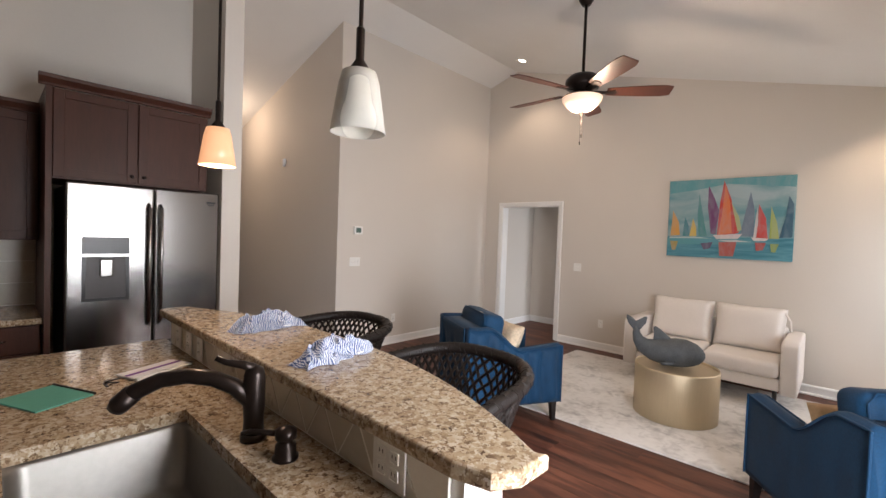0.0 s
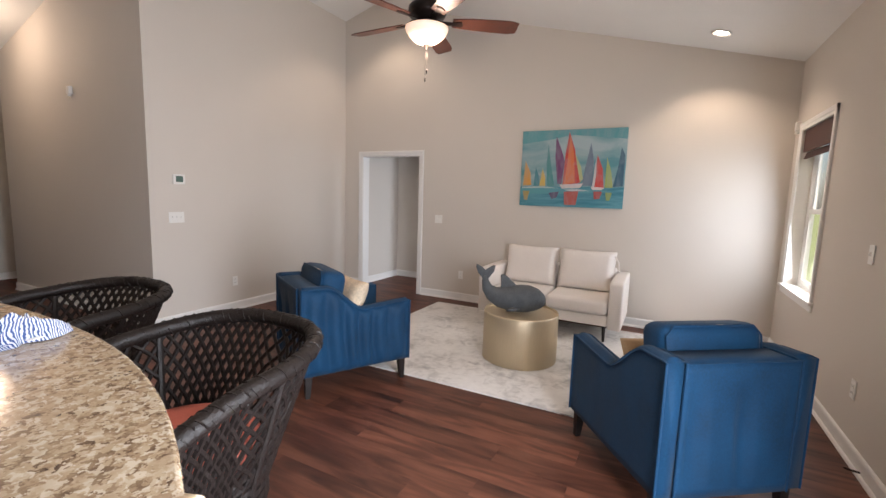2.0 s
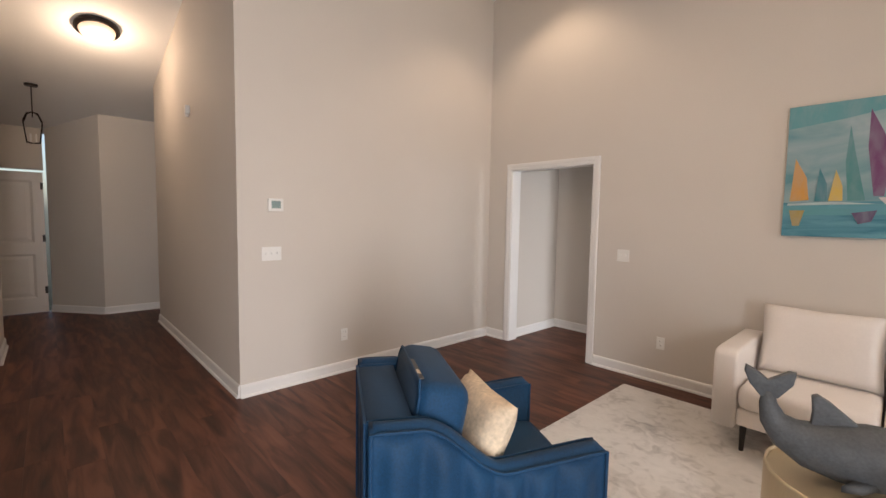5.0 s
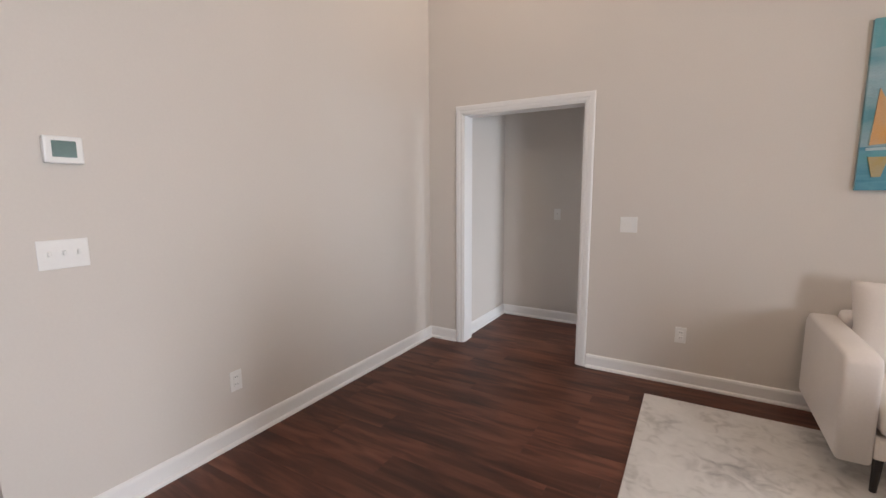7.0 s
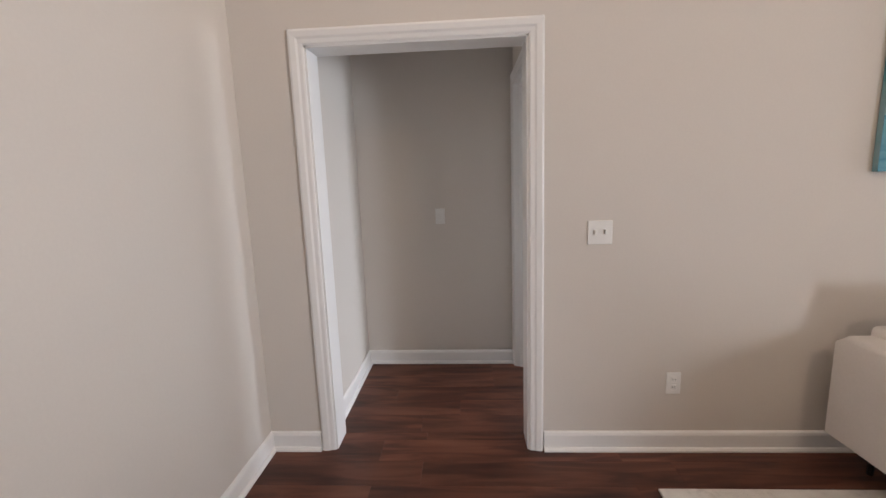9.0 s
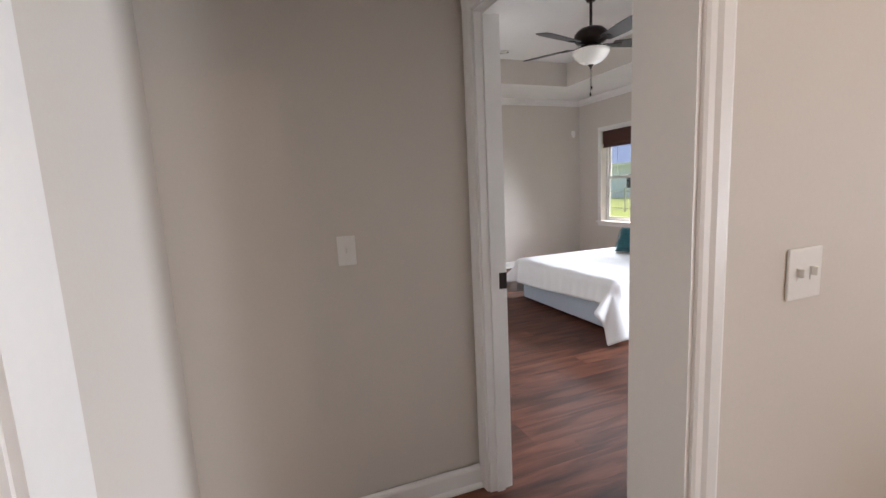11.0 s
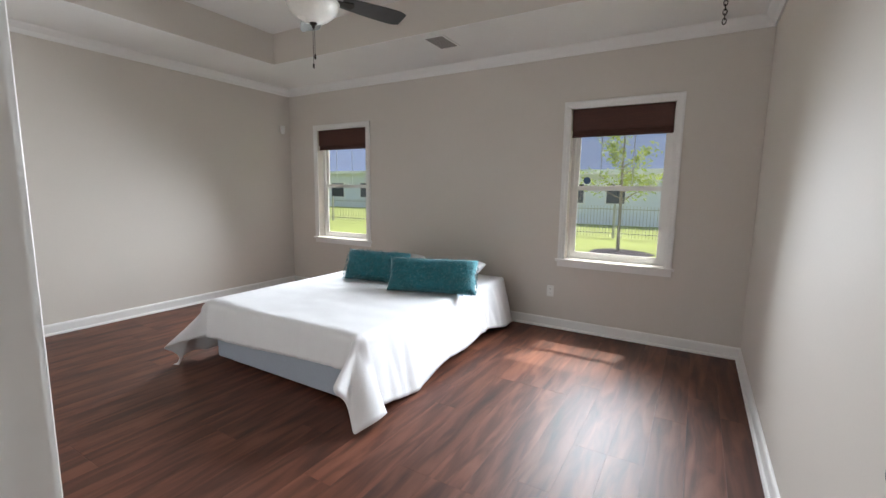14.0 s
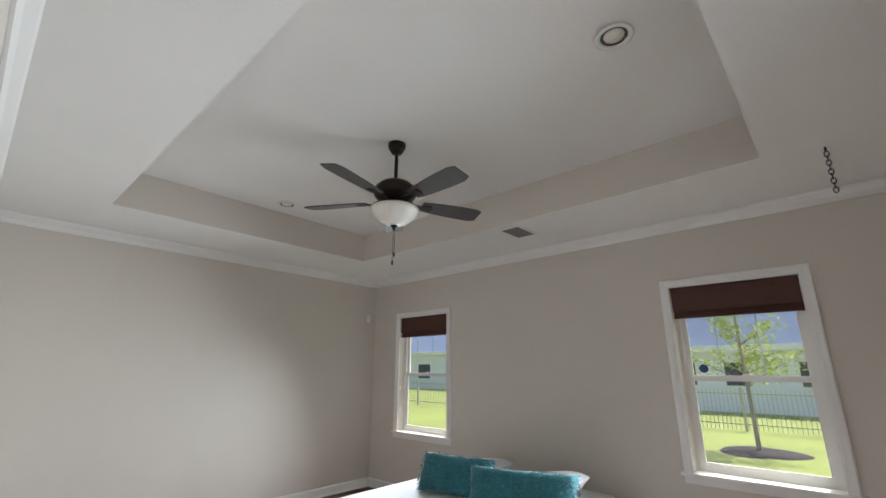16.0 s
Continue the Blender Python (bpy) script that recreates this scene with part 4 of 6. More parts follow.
    part("piping", tubed([(pose(0, -D + 0.235, 0.672, -10, 0, 0) @ Vector((x, -0.088, z))) for x, z in ((-W + 0.12, -0.2), (-W + 0.12, 0.16), (-W + 0.16, 0.205), (W - 0.16, 0.205), (W - 0.12, 0.16), (W - 0.12, -0.2))], 0.005, 6), VELVET, cush)
    for sx in (-1, 1):
        for sy in (-1, 1):
            x, y = sx * (W - 0.045), sy * (D - 0.05)
            bm = bmesh.new()
            a = [bm.verts.new((x + dx * 0.026, y + dy * 0.026, Z0)) for dx, dy in ((-1, -1), (1, -1), (1, 1), (-1, 1))]
            b = [bm.verts.new((x + dx * 0.016 + sx * 0.006, y + dy * 0.016 + sy * 0.006, 0.0)) for dx, dy in ((-1, -1), (1, -1), (1, 1), (-1, 1))]
            bm.faces.new(b[::-1])
            bm.faces.new(a)
            for k in range(4):
                bm.faces.new((a[k], b[k], b[(k + 1) % 4], a[(k + 1) % 4]))
            bmesh.ops.recalc_face_normals(bm, faces=bm.faces)
            part("leg", bm, LEG, c, "black tapered wooden leg")
    return c


CHAIR_A = pose(2.33, -2.79, 0.0, 0, 0, -29)
CHAIR_B = pose(4.70, -2.89, 0.0, 0, 0, 36)
armchair(CHAIR_A, "blue velvet armchair with scooped arms beside the rug", 1)
armchair(CHAIR_B, "blue velvet armchair with its back to the kitchen", 2)
CREAM = material("cream_and_tan_cushion", (0.62, 0.50, 0.36), 0.85, vary=0.32, scale=7, fine=60, bump=0.2, bump_scale=240)
TAN = material("tan_cushion", (0.40, 0.27, 0.15), 0.85, vary=0.2, scale=8, bump=0.2, bump_scale=240)


def throw_pillow(m, mat, label, size):
    p = thing("throw_pillow", m, label, "cushion")
    part("cover", pillow(bmesh.new(), size, 0.5, 14), mat, p, smooth=True)
    return p


throw_pillow(CHAIR_A @ pose(0.06, 0.02, 0.615, 66, 0, 6), CREAM, "cream and tan throw pillow leaning in the armchair", (0.42, 0.36, 0.14))
throw_pillow(CHAIR_B @ pose(-0.04, 0.06, 0.575, 66, 0, 0), TAN, "tan throw pillow on the armchair seat", (0.42, 0.30, 0.14))
# narrow printed ribbons lying on the back cushions
for cm, dx in ((CHAIR_A, 0.08), (CHAIR_B, 0.0)):
    tag = thing("ribbon", cm @ pose(dx, -0.225, 0.8855, -10, 0, 0), "narrow dark ribbon with pale marks lying on the cushion", "ribbon", "printed ribbons")
    part("band", boxed((-0.11, -0.012, -0.002), (0.11, 0.010, 0.004), 0.001, 1), BLACK, tag)
    part("mark", boxed((0.02, -0.008, 0.0042), (0.06, 0.006, 0.0052)), CREAM, tag)


def loveseat(m):
    s = thing("loveseat", m, "ivory two-seat sofa with slim arms and dark legs", "sofa")
    W, D = 0.775, 0.80       # half width, depth; front at y=0, back towards +y
    for sgn in (-1, 1):
        x0, x1 = sorted((sgn * (W - 0.135), sgn * W))
        bm = prismed([(0.0, 0.165), (0.0, 0.615), (0.03, 0.655), (0.10, 0.665), (D - 0.06, 0.665), (D, 0.62), (D, 0.165)], x0, x1, "x", 0.022, 3)
        part("arm", bm, IVORY, s, smooth=True)
    part("base", boxed((-W + 0.136, 0.02, 0.185), (W - 0.136, D - 0.03, 0.30), 0.015), IVORY, s)
    part("backrest", boxed((-W + 0.136, D - 0.17, 0.30), (W - 0.136, D - 0.01, 0.70), 0.03, 3), IVORY, s, smooth=True)
    for sgn in (-1, 1):
        xa, xb = sorted((sgn * 0.006, sgn * (W - 0.14)))
        bm = boxed((xa, -0.02, 0.302), (xb, D - 0.2, 0.455), 0.05, 4)
        for v in bm.verts:
            if v.co.z > 0.4:
                v.co.z += 0.018 * math.sin(math.pi * (v.co.x - xa) / (xb - xa)) * math.sin(math.pi * (v.co.y + 0.02) / (D - 0.18))
        part("seat_cushion", bm, IVORY, s, smooth=True)
        bm = pillow(bmesh.new(), (xb - xa, 0.47, 0.22), 0.26, 16, pose((xa + xb) / 2, D - 0.235, 0.665, 76, 0, 0))
        part("back_cushion", bm, IVORY, s, smooth=True)
        for y in (0.07, D - 0.08):
            bm = bmesh.new()
            tube(bm, [(sgn * (W - 0.17), y, 0.19), (sgn * (W - 0.165), y, 0.0)], [0.020, 0.013], 10)
            part("leg", bm, LEG, s, "dark tapered wooden leg")
    part("seat_strap", tubed([(W - 0.16, D - 0.22, 0.86), (W - 0.11, D - 0.25, 0.78), (W - 0.10, D - 0.26, 0.672)], 0.008, 8), IVORY, s)
    return s


loveseat(pose(3.515, -0.905, 0.0))

tbl = thing("drum_coffee_table", pose(3.50, -1.72, 0.014), "brushed gold metal drum coffee table on the rug", "coffee table")
part("drum", turned([(0.325, 0.0), (0.333, 0.006), (0.333, 0.425), (0.330, 0.440), (0.322, 0.440), (0.320, 0.426)], 72, caps=False), GOLD, tbl, smooth=True)
part("top", turned([(0.0, 0.424), (0.3198, 0.424), (0.3198, 0.404), (0.0, 0.404)], 72, caps=False), GOLD, tbl)


def whale():
    """A charcoal whale with raised tail, belly on the table top."""
    bm = bmesh.new()
    spine = [(-0.258, 0.315, 0.024), (-0.256, 0.26, 0.036), (-0.238, 0.20, 0.054), (-0.195, 0.152, 0.078), (-0.12, 0.122, 0.106), (-0.03, 0.118, 0.126), (0.06, 0.124, 0.138), (0.14, 0.128, 0.135), (0.21, 0.122, 0.110), (0.258, 0.112, 0.074), (0.28, 0.106, 0.04), (0.288, 0.104, 0.012)]
    n = 28
    rings = []
    for i, (x, z, r) in enumerate(spine):
        a, b = spine[max(0, i - 1)], spine[min(len(spine) - 1, i + 1)]
        d = Vector((b[0] - a[0], 0, b[1] - a[1])).normalized()
        up = Vector((-d.z, 0, d.x))
        rings.append([bm.verts.new(Vector((x, 0, z)) + r * (0.82 * math.cos(2 * math.pi * k / n) * Vector((0, 1, 0)) + 0.9 * math.sin(2 * math.pi * k / n) * up)) for k in range(n)])
    for a, b in zip(rings, rings[1:]):
        for k in range(n):
            bm.faces.new((a[k], a[(k + 1) % n], b[(k + 1) % n], b[k]))
    bm.faces.new(rings[0][::-1])
    bm.faces.new(rings[-1])
    prism(bm, [(-0.282, 0.285), (-0.325, 0.335), (-0.345, 0.385), (-0.342, 0.412), (-0.30, 0.392), (-0.262, 0.362), (-0.235, 0.380), (-0.195, 0.408), (-0.170, 0.408), (-0.178, 0.355), (-0.225, 0.29)], -0.018, 0.018, "y", 0.006, 2)     # tail flukes
    for sgn in (-1, 1):
        prism(bm, [(0.10, sgn * 0.06), (0.02, sgn * 0.15), (-0.04, sgn * 0.165), (0.03, sgn * 0.06)], 0.035, 0.058, "z")
    prism(bm, [(0.07, 0.205), (0.0, 0.262), (-0.06, 0.312), (-0.10, 0.335), (-0.118, 0.325), (-0.112, 0.26), (-0.12, 0.16)], -0.018, 0.018, "y", 0.006, 2)
    bmesh.ops.recalc_face_normals(bm, faces=bm.faces)
    return bm


wh = part("whale_figurine", whale(), CAST, None, smooth=True)
wh.matrix_world = pose(3.43, -1.76, 0.444, 0, 0, 14)
tagged(wh, "charcoal grey carved whale figurine with a raised tail", "figurine")

rug = part("area_rug", boxed((1.905, -2.58, 0.001), (4.98, -0.30, 0.013), 0.004, 2), RUG)
for v in rug.data.vertices:
    v.co.y += 0.012 * math.sin(v.co.x * 3) if abs(v.co.y + 2.58) < 0.01 else 0
tagged(rug, "pale ivory and grey rug with a faded worn pattern", "rug")


def painting(m):
    p = thing("sailboat_painting", m, "unframed canvas of bright sailboats on teal water", "painting")
    def flat(name, color, rough=0.5, vary=0.25, scale=9):
        return material(name, color, rough, vary=vary, scale=scale, fine=50, bump=0.2, bump_scale=70)
    def brushed(name, one, two, scale, stretch):
        """Two colours worked into one another with long strokes."""
        m_ = material(name, one, 0.5, vary=0.2, scale=14, fine=60, bump=0.3, bump_scale=80)
        k, l_ = links_of(m_)
        co, mp, nz = k.new("ShaderNodeTexCoord"), k.new("ShaderNodeMapping"), k.new("ShaderNodeTexNoise")
        mp.inputs["Scale"].default_value = stretch
        nz.inputs["Scale"].default_value, nz.inputs["Detail"].default_value, nz.inputs["Distortion"].default_value = scale, 5, 0.7
        l_.new(co.outputs["Object"], mp.inputs["Vector"])
        l_.new(mp.outputs[0], nz.inputs["Vector"])
        r_ = ramp(k, [(0.36, one), (0.64, two)])
        l_.new(nz.outputs["Fac"], r_.inputs["Fac"])
        l_.new(r_.outputs[0], k["Principled BSDF"].inputs["Base Color"])
        return m_
    W, H = 1.235, 0.93
    part("canvas", boxed((0, -0.03, 0), (W, 0, H), 0.004), brushed("pale_teal_sky", (0.085, 0.26, 0.30), (0.34, 0.44, 0.47), 1.6, (1.0, 1.0, 2.2)), p)
    n = [0]
    def shape(name, pts, color, depth=0):
        n[0] += 1
        y = -0.0305 - 0.0004 * n[0]
        bm = bmesh.new()
        vs = [bm.verts.new((x * W, y, (1 - z) * H)) for x, z in pts]
        f = bm.faces.new(vs)
        ext = bmesh.ops.extrude_face_region(bm, geom=[f])
        for g in ext["geom"]:
            if isinstance(g, bmesh.types.BMVert):
                g.co.y = -0.0302
        bmesh.ops.recalc_face_normals(bm, faces=bm.faces)
        if name == "water":
            mat_ = brushed("blue_water", color, (0.10, 0.30, 0.38), 3.0, (1.0, 1.0, 9.0))
        else:
            mat_ = brushed("paint", color, tuple(0.72 * q + 0.28 * g for q, g in zip(color, (0.30, 0.36, 0.40))), 7.0, (2.2, 1.0, 0.8))
        part(name, bm, mat_, p)
    shape("sky_band", [(0.0, 0.0), (1.0, 0.0), (1.0, 0.14), (0.72, 0.10), (0.5, 0.07), (0.25, 0.13), (0.0, 0.17)], (0.09, 0.30, 0.33))
    shape("water", [(0.0, 0.74), (1.0, 0.73), (1.0, 1.0), (0.0, 1.0)], (0.035, 0.19, 0.26))
    shape("water", [(0.0, 0.76), (0.55, 0.75), (0.9, 0.79), (0.5, 0.83), (0.0, 0.84)], (0.09, 0.30, 0.33))
    red, orange, yellow, purple = (0.50, 0.045, 0.035), (0.62, 0.16, 0.05), (0.62, 0.42, 0.06), (0.14, 0.035, 0.13)
    teal, slate, lime = (0.06, 0.24, 0.24), (0.12, 0.17, 0.24), (0.33, 0.40, 0.10)
    for name, pts, col in (
        ("sail", [(0.27, 0.18), (0.30, 0.40), (0.35, 0.73), (0.28, 0.73), (0.26, 0.45)], teal),
        ("sail", [(0.345, 0.08), (0.40, 0.25), (0.44, 0.40), (0.42, 0.70), (0.38, 0.70), (0.345, 0.35)], purple),
        ("sail", [(0.47, 0.03), (0.53, 0.25), (0.60, 0.68), (0.43, 0.72), (0.445, 0.30)], red),
        ("sail", [(0.48, 0.07), (0.525, 0.30), (0.55, 0.68), (0.44, 0.71), (0.465, 0.45)], orange),
        ("sail", [(0.55, 0.45), (0.61, 0.66), (0.56, 0.70)], red),
        ("sail", [(0.68, 0.18), (0.715, 0.40), (0.72, 0.72), (0.61, 0.72), (0.65, 0.40)], slate),
        ("sail", [(0.745, 0.33), (0.80, 0.50), (0.82, 0.74), (0.73, 0.75), (0.74, 0.50)], red),
        ("sail", [(0.835, 0.36), (0.88, 0.55), (0.90, 0.74), (0.83, 0.74)], lime),
        ("sail", [(0.955, 0.24), (0.99, 0.34), (0.99, 0.72), (0.90, 0.73), (0.935, 0.50)], (0.03, 0.10, 0.16)),
        ("sail", [(0.06, 0.45), (0.075, 0.60), (0.06, 0.72), (0.025, 0.72), (0.04, 0.55)], (0.30, 0.42, 0.38)),
        ("sail", [(0.535, 0.30), (0.60, 0.48), (0.625, 0.64), (0.595, 0.66), (0.56, 0.45)], (0.38, 0.42, 0.20)),
        ("sail", [(0.735, 0.36), (0.745, 0.55), (0.735, 0.73), (0.715, 0.73), (0.725, 0.52)], (0.55, 0.55, 0.56)),
        ("foam", [(0.02, 0.745), (0.24, 0.735), (0.40, 0.755), (0.22, 0.757), (0.02, 0.762)], (0.40, 0.52, 0.54)),
        ("foam", [(0.44, 0.775), (0.58, 0.765), (0.70, 0.785), (0.52, 0.792)], (0.50, 0.55, 0.58)),
        ("sail", [(0.045, 0.40), (0.10, 0.55), (0.115, 0.72), (0.03, 0.73)], (0.60, 0.30, 0.06)),
        ("sail", [(0.155, 0.48), (0.19, 0.60), (0.195, 0.73), (0.14, 0.73)], (0.04, 0.20, 0.24)),
        ("sail", [(0.225, 0.50), (0.255, 0.62), (0.26, 0.73), (0.20, 0.73)], yellow),
        ("hull", [(0.40, 0.71), (0.63, 0.69), (0.60, 0.75), (0.43, 0.76)], (0.62, 0.56, 0.56)),
        ("hull", [(0.70, 0.73), (0.83, 0.74), (0.80, 0.77), (0.72, 0.77)], (0.62, 0.58, 0.58)),
        ("reflection", [(0.45, 0.80), (0.59, 0.79), (0.57, 0.97), (0.46, 0.97)], (0.40, 0.08, 0.06)),
        ("reflection", [(0.73, 0.79), (0.81, 0.79), (0.79, 0.88), (0.74, 0.89)], (0.36, 0.07, 0.06)),
        ("reflection", [(0.03, 0.80), (0.10, 0.80), (0.08, 0.92), (0.05, 0.92)], (0.40, 0.28, 0.06)),
        ("reflection", [(0.30, 0.82), (0.40, 0.80), (0.38, 0.88), (0.33, 0.90)], (0.10, 0.07, 0.14)),
        ("reflection", [(0.84, 0.80), (0.90, 0.80), (0.88, 0.90), (0.85, 0.90)], (0.24, 0.32, 0.08)),
    ):
        shape(name, pts, col)
    return p


painting(pose(2.905, -0.002, 1.377))


# ---------------------------------------------------------------- bar stools
def stool_point(a, v):
    """Point on the flared back: a from -1 (one arm end) over 0 (back) to 1, v from the seat (0) to the rim (1). Back towards +y."""
    s = abs(a)
    side = 1 if a > 0 else -1
    top = 1.005 - 0.10 * s ** 2
    z = 0.60 + (top - 0.60) * v
    rx = 0.215 + 0.098 * v
    ry = 0.200 + 0.165 * v
    if s <= 0.6:
        ang = s / 0.6 * math.pi / 2
        return Vector((-side * rx * math.sin(ang) ** 0.78, ry * max(0.0, math.cos(ang)) ** 0.78, z))
    return Vector((-side * rx, -(s - 0.6) / 0.4 * (0.16 + 0.08 * v), z))


def bar_stool(m, label):
    s = thing("wicker_bar_stool", m, label, "bar stool", "wicker bar stools")
    bm = bmesh.new()
    n = 44
    for sgn in (-1, 1):
        for k in range(-7, n + 8):
            pts = []
            for i in range(9):
                v = 0.06 + 0.90 * i / 8
                a = -1 + 2 * (k + sgn * 6.0 * (i / 8)) / n
                if -1 <= a <= 1:
                    p = stool_point(a, v)
                    p.x += 0.002 * sgn * (1 if i % 2 else -1)
                    pts.append(p)
            if len(pts) > 1:
                part("strand", tubed(pts, 0.0074, 5), WICKER, s)
    bm.free()
    rim = [stool_point(-1 + 2 * i / 40, 1.0) for i in range(41)]
    part("rim", tubed(rim, 0.026, 10), WICKER, s, "thick braided wicker rim", smooth=True)
    bm = bmesh.new()
    for k in range(150):
        i = k * 40 / 150
        j = int(i)
        p = rim[j].lerp(rim[min(40, j + 1)], i - j)
        a = 2 * math.pi * ((k * 0.38) % 1)
        d = (rim[min(40, j + 1)] - rim[max(0, j - 1)]).normalized()
        o = d.orthogonal().normalized()
        w = d.cross(o)
        ring = [p + 0.0262 * (math.cos(a + q) * o + math.sin(a + q) * w) + d * 0.009 * q for q in (0, 0.5, 1.0, 1.5)]
        tube(bm, ring, 0.0026, 4)
    part("rim_wrap", bm, WICKER, s)
    for a in (-1, 1):
        part("arm_post", tubed([stool_point(a, 0.0), stool_point(a, 0.5), stool_point(a, 1.0)], 0.017, 8), WICKER, s)
    for a in (-0.52, 0.52):
        part("back_post", tubed([stool_point(a, 0.0) * 1.012, stool_point(a, 0.5) * 1.012, stool_point(a, 0.97) * 1.005], 0.012, 8), WICKER, s)
    bm = bmesh.new()
    for z in (0.68, 0.655, 0.63, 0.605, 0.58, 0.555):
        tube(bm, [(0.225 * math.cos(2 * math.pi * i / 32), 0.215 * math.sin(2 * math.pi * i / 32), z) for i in range(32)], 0.0135, 6, True)
    part("seat_band", bm, WICKER, s)
    part("seat_deck", turned([(0.0, 0.655), (0.222, 0.655), (0.222, 0.68), (0.0, 0.68)], 32), WICKER, s)
    bm = turned([(0.0, 0.684), (0.18, 0.684), (0.208, 0.698), (0.213, 0.726), (0.200, 0.750), (0.13, 0.764), (0.0, 0.768)], 36, caps=False)
    part("seat_cushion", bm, CORAL, s, "round coral seat cushion", smooth=True)
    feet = []
    for k in range(4):
        a = radians(45 + 90 * k)
        c, q = math.cos(a), math.sin(a)
        part("leg", tubed([(0.19 * c, 0.19 * q, 0.57), (0.235 * c, 0.235 * q, 0.0)], 0.018, 8), WICKER, s)
        feet.append((0.222 * c, 0.222 * q, 0.17))
    for k in range(4):
        part("foot_rail", tubed([feet[k], feet[(k + 1) % 4]], 0.013, 8), WICKER, s)
    return s


STOOL2 = bar_stool(pose(3.41, -4.735, 0.0, 0, 0, -2), "dark wicker barrel stool with a coral cushion at the bar")
copy_thing(STOOL2, pose(2.47, -4.66, 0.0, 0, 0, -2))


# ---------------------------------------------------------------- kitchen peninsula
TILE = material("cream_ceramic_tile", (0.52, 0.47, 0.39), 0.30, vary=0.06, scale=9, per_object=0.05)
GROUT = material("pale_grout", (0.78, 0.75, 0.69), 0.9, vary=0.05)
bar = thing("raised_bar", pose(0, 0, 0), "raised breakfast bar with a curved granite top", "breakfast bar")
part("knee_wall", boxed((2.02, -5.235, 0.0), (3.995, -5.10, 1.047)), TRIM, bar, "white painted knee wall")
def bar_edge(x):
    """Curved guest side of the bar top."""
    return -4.885 - 0.25 * (abs(x - 3.05) / 1.05) ** 2.4
outline = [(1.97, -5.285), (4.0, -5.285), (4.08, -5.265), (4.113, -5.21), (4.116, -5.12)]
outline += [(x, bar_edge(x)) for x in [4.09 - 2.09 * i / 24 for i in range(25)]] + [(1.955, -5.14), (1.95, -5.25)]
bm = prismed(outline, 1.048, 1.086, "z", 0.008, 3)
part("granite_top", bm, GRANITE, bar, "speckled tan granite top with an eased edge")
splash = part("backsplash", boxed((2.02, -5.245, 0.915), (3.96, -5.2355, 1.047)), GROUT, bar, "diagonal cream tile backsplash")
cells = []
for k in range(26):
    x0 = 1.92 + 0.082 * k
    for flip in (0, 1):
        tri = [(x0, 0.918), (x0 + 0.160, 0.918), (x0 + 0.080, 1.044)] if not flip else [(x0 + 0.084, 1.044), (x0 + 0.244, 1.044), (x0 + 0.164, 0.918)]
        if k % 2 == 0 and min(p[0] for p in tri) > 2.02 and max(p[0] for p in tri) < 3.96:
            cells.append(tri)
for tri in cells:
    cx, cz = sum(p[0] for p in tri) / 3, sum(p[1] for p in tri) / 3
    sm = [(cx + (x - cx) * 0.94, cz + (z - cz) * 0.94) for x, z in tri]
    part("tile", prismed(sm, -5.2466, -5.2452, "y"), TILE, splash)
o = switch_plate(pose(3.78, -5.2495, 0.985, 0, 0, 0), 2, "white double outlet plate on the tiled backsplash", "outlet")
for x in (2.18, 2.33, 2.48):
    switch_plate(pose(x, -5.2495, 0.985, 0, 0, 0), 1, "white outlet plate on the tiled backsplash", "outlet")

SX0, SX1, SY0, SY1 = 2.97, 3.74, -5.87, -5.445
base = thing("peninsula_cabinet", pose(0, 0, 0), "espresso base cabinet under the sink counter", "cabinet")
part("body", boxed((1.93, -5.90, 0.1), (2.93, -5.236, 0.872)), CABINET, base)
part("body", boxed((3.78, -5.90, 0.1), (3.95, -5.236, 0.872)), CABINET, base)
part("body", boxed((2.93, -5.90, 0.1), (3.78, -5.236, 0.62)), CABINET, base)
part("toe_kick", boxed((1.95, -5.84, 0.0), (3.93, -5.24, 0.1)), BLACK, base)
for k in range(4):
    x = 1.95 + 0.495 * k
    d = part("cabinet_door", boxed((x, -5.922, 0.13), (x + 0.475, -5.901, 0.86), 0.004), CABINET, base)
    part("pull", tubed([(x + 0.42, -5.924, 0.78), (x + 0.42, -5.945, 0.78), (x + 0.42, -5.945, 0.68), (x + 0.42, -5.924, 0.68)], 0.005, 6), BRONZE, d)
counter = thing("sink_counter", pose(0, 0, 0), "speckled tan granite counter with a sink cut-out", "countertop")
bm = bmesh.new()
for lo, hi in (((1.90, -5.95), (SX0, -5.237)), ((SX1, -5.95), (3.985, -5.237)), ((SX0, SY1), (SX1, -5.237)), ((SX0, -5.95), (SX1, SY0))):
    box(bm, (*lo, 0.874), (*hi, 0.912))
bmesh.ops.remove_doubles(bm, verts=bm.verts, dist=0.0001)
part("slab", bm, GRANITE, counter)
sink = thing("steel_sink", pose(0, 0, 0), "brushed stainless undermount sink bowl", "sink")
bm = bmesh.new()
r = []
def loop(x0, x1, y0, y1, z, rad, n=6):
    out = []
    for cx, cy, s in ((x1 - rad, y1 - rad, 0), (x0 + rad, y1 - rad, 90), (x0 + rad, y0 + rad, 180), (x1 - rad, y0 + rad, 270)):
        for i in range(n + 1):
            a = radians(s + 90 * i / n)
            out.append(bm.verts.new((cx + rad * math.cos(a), cy + rad * math.sin(a), z)))
    return out
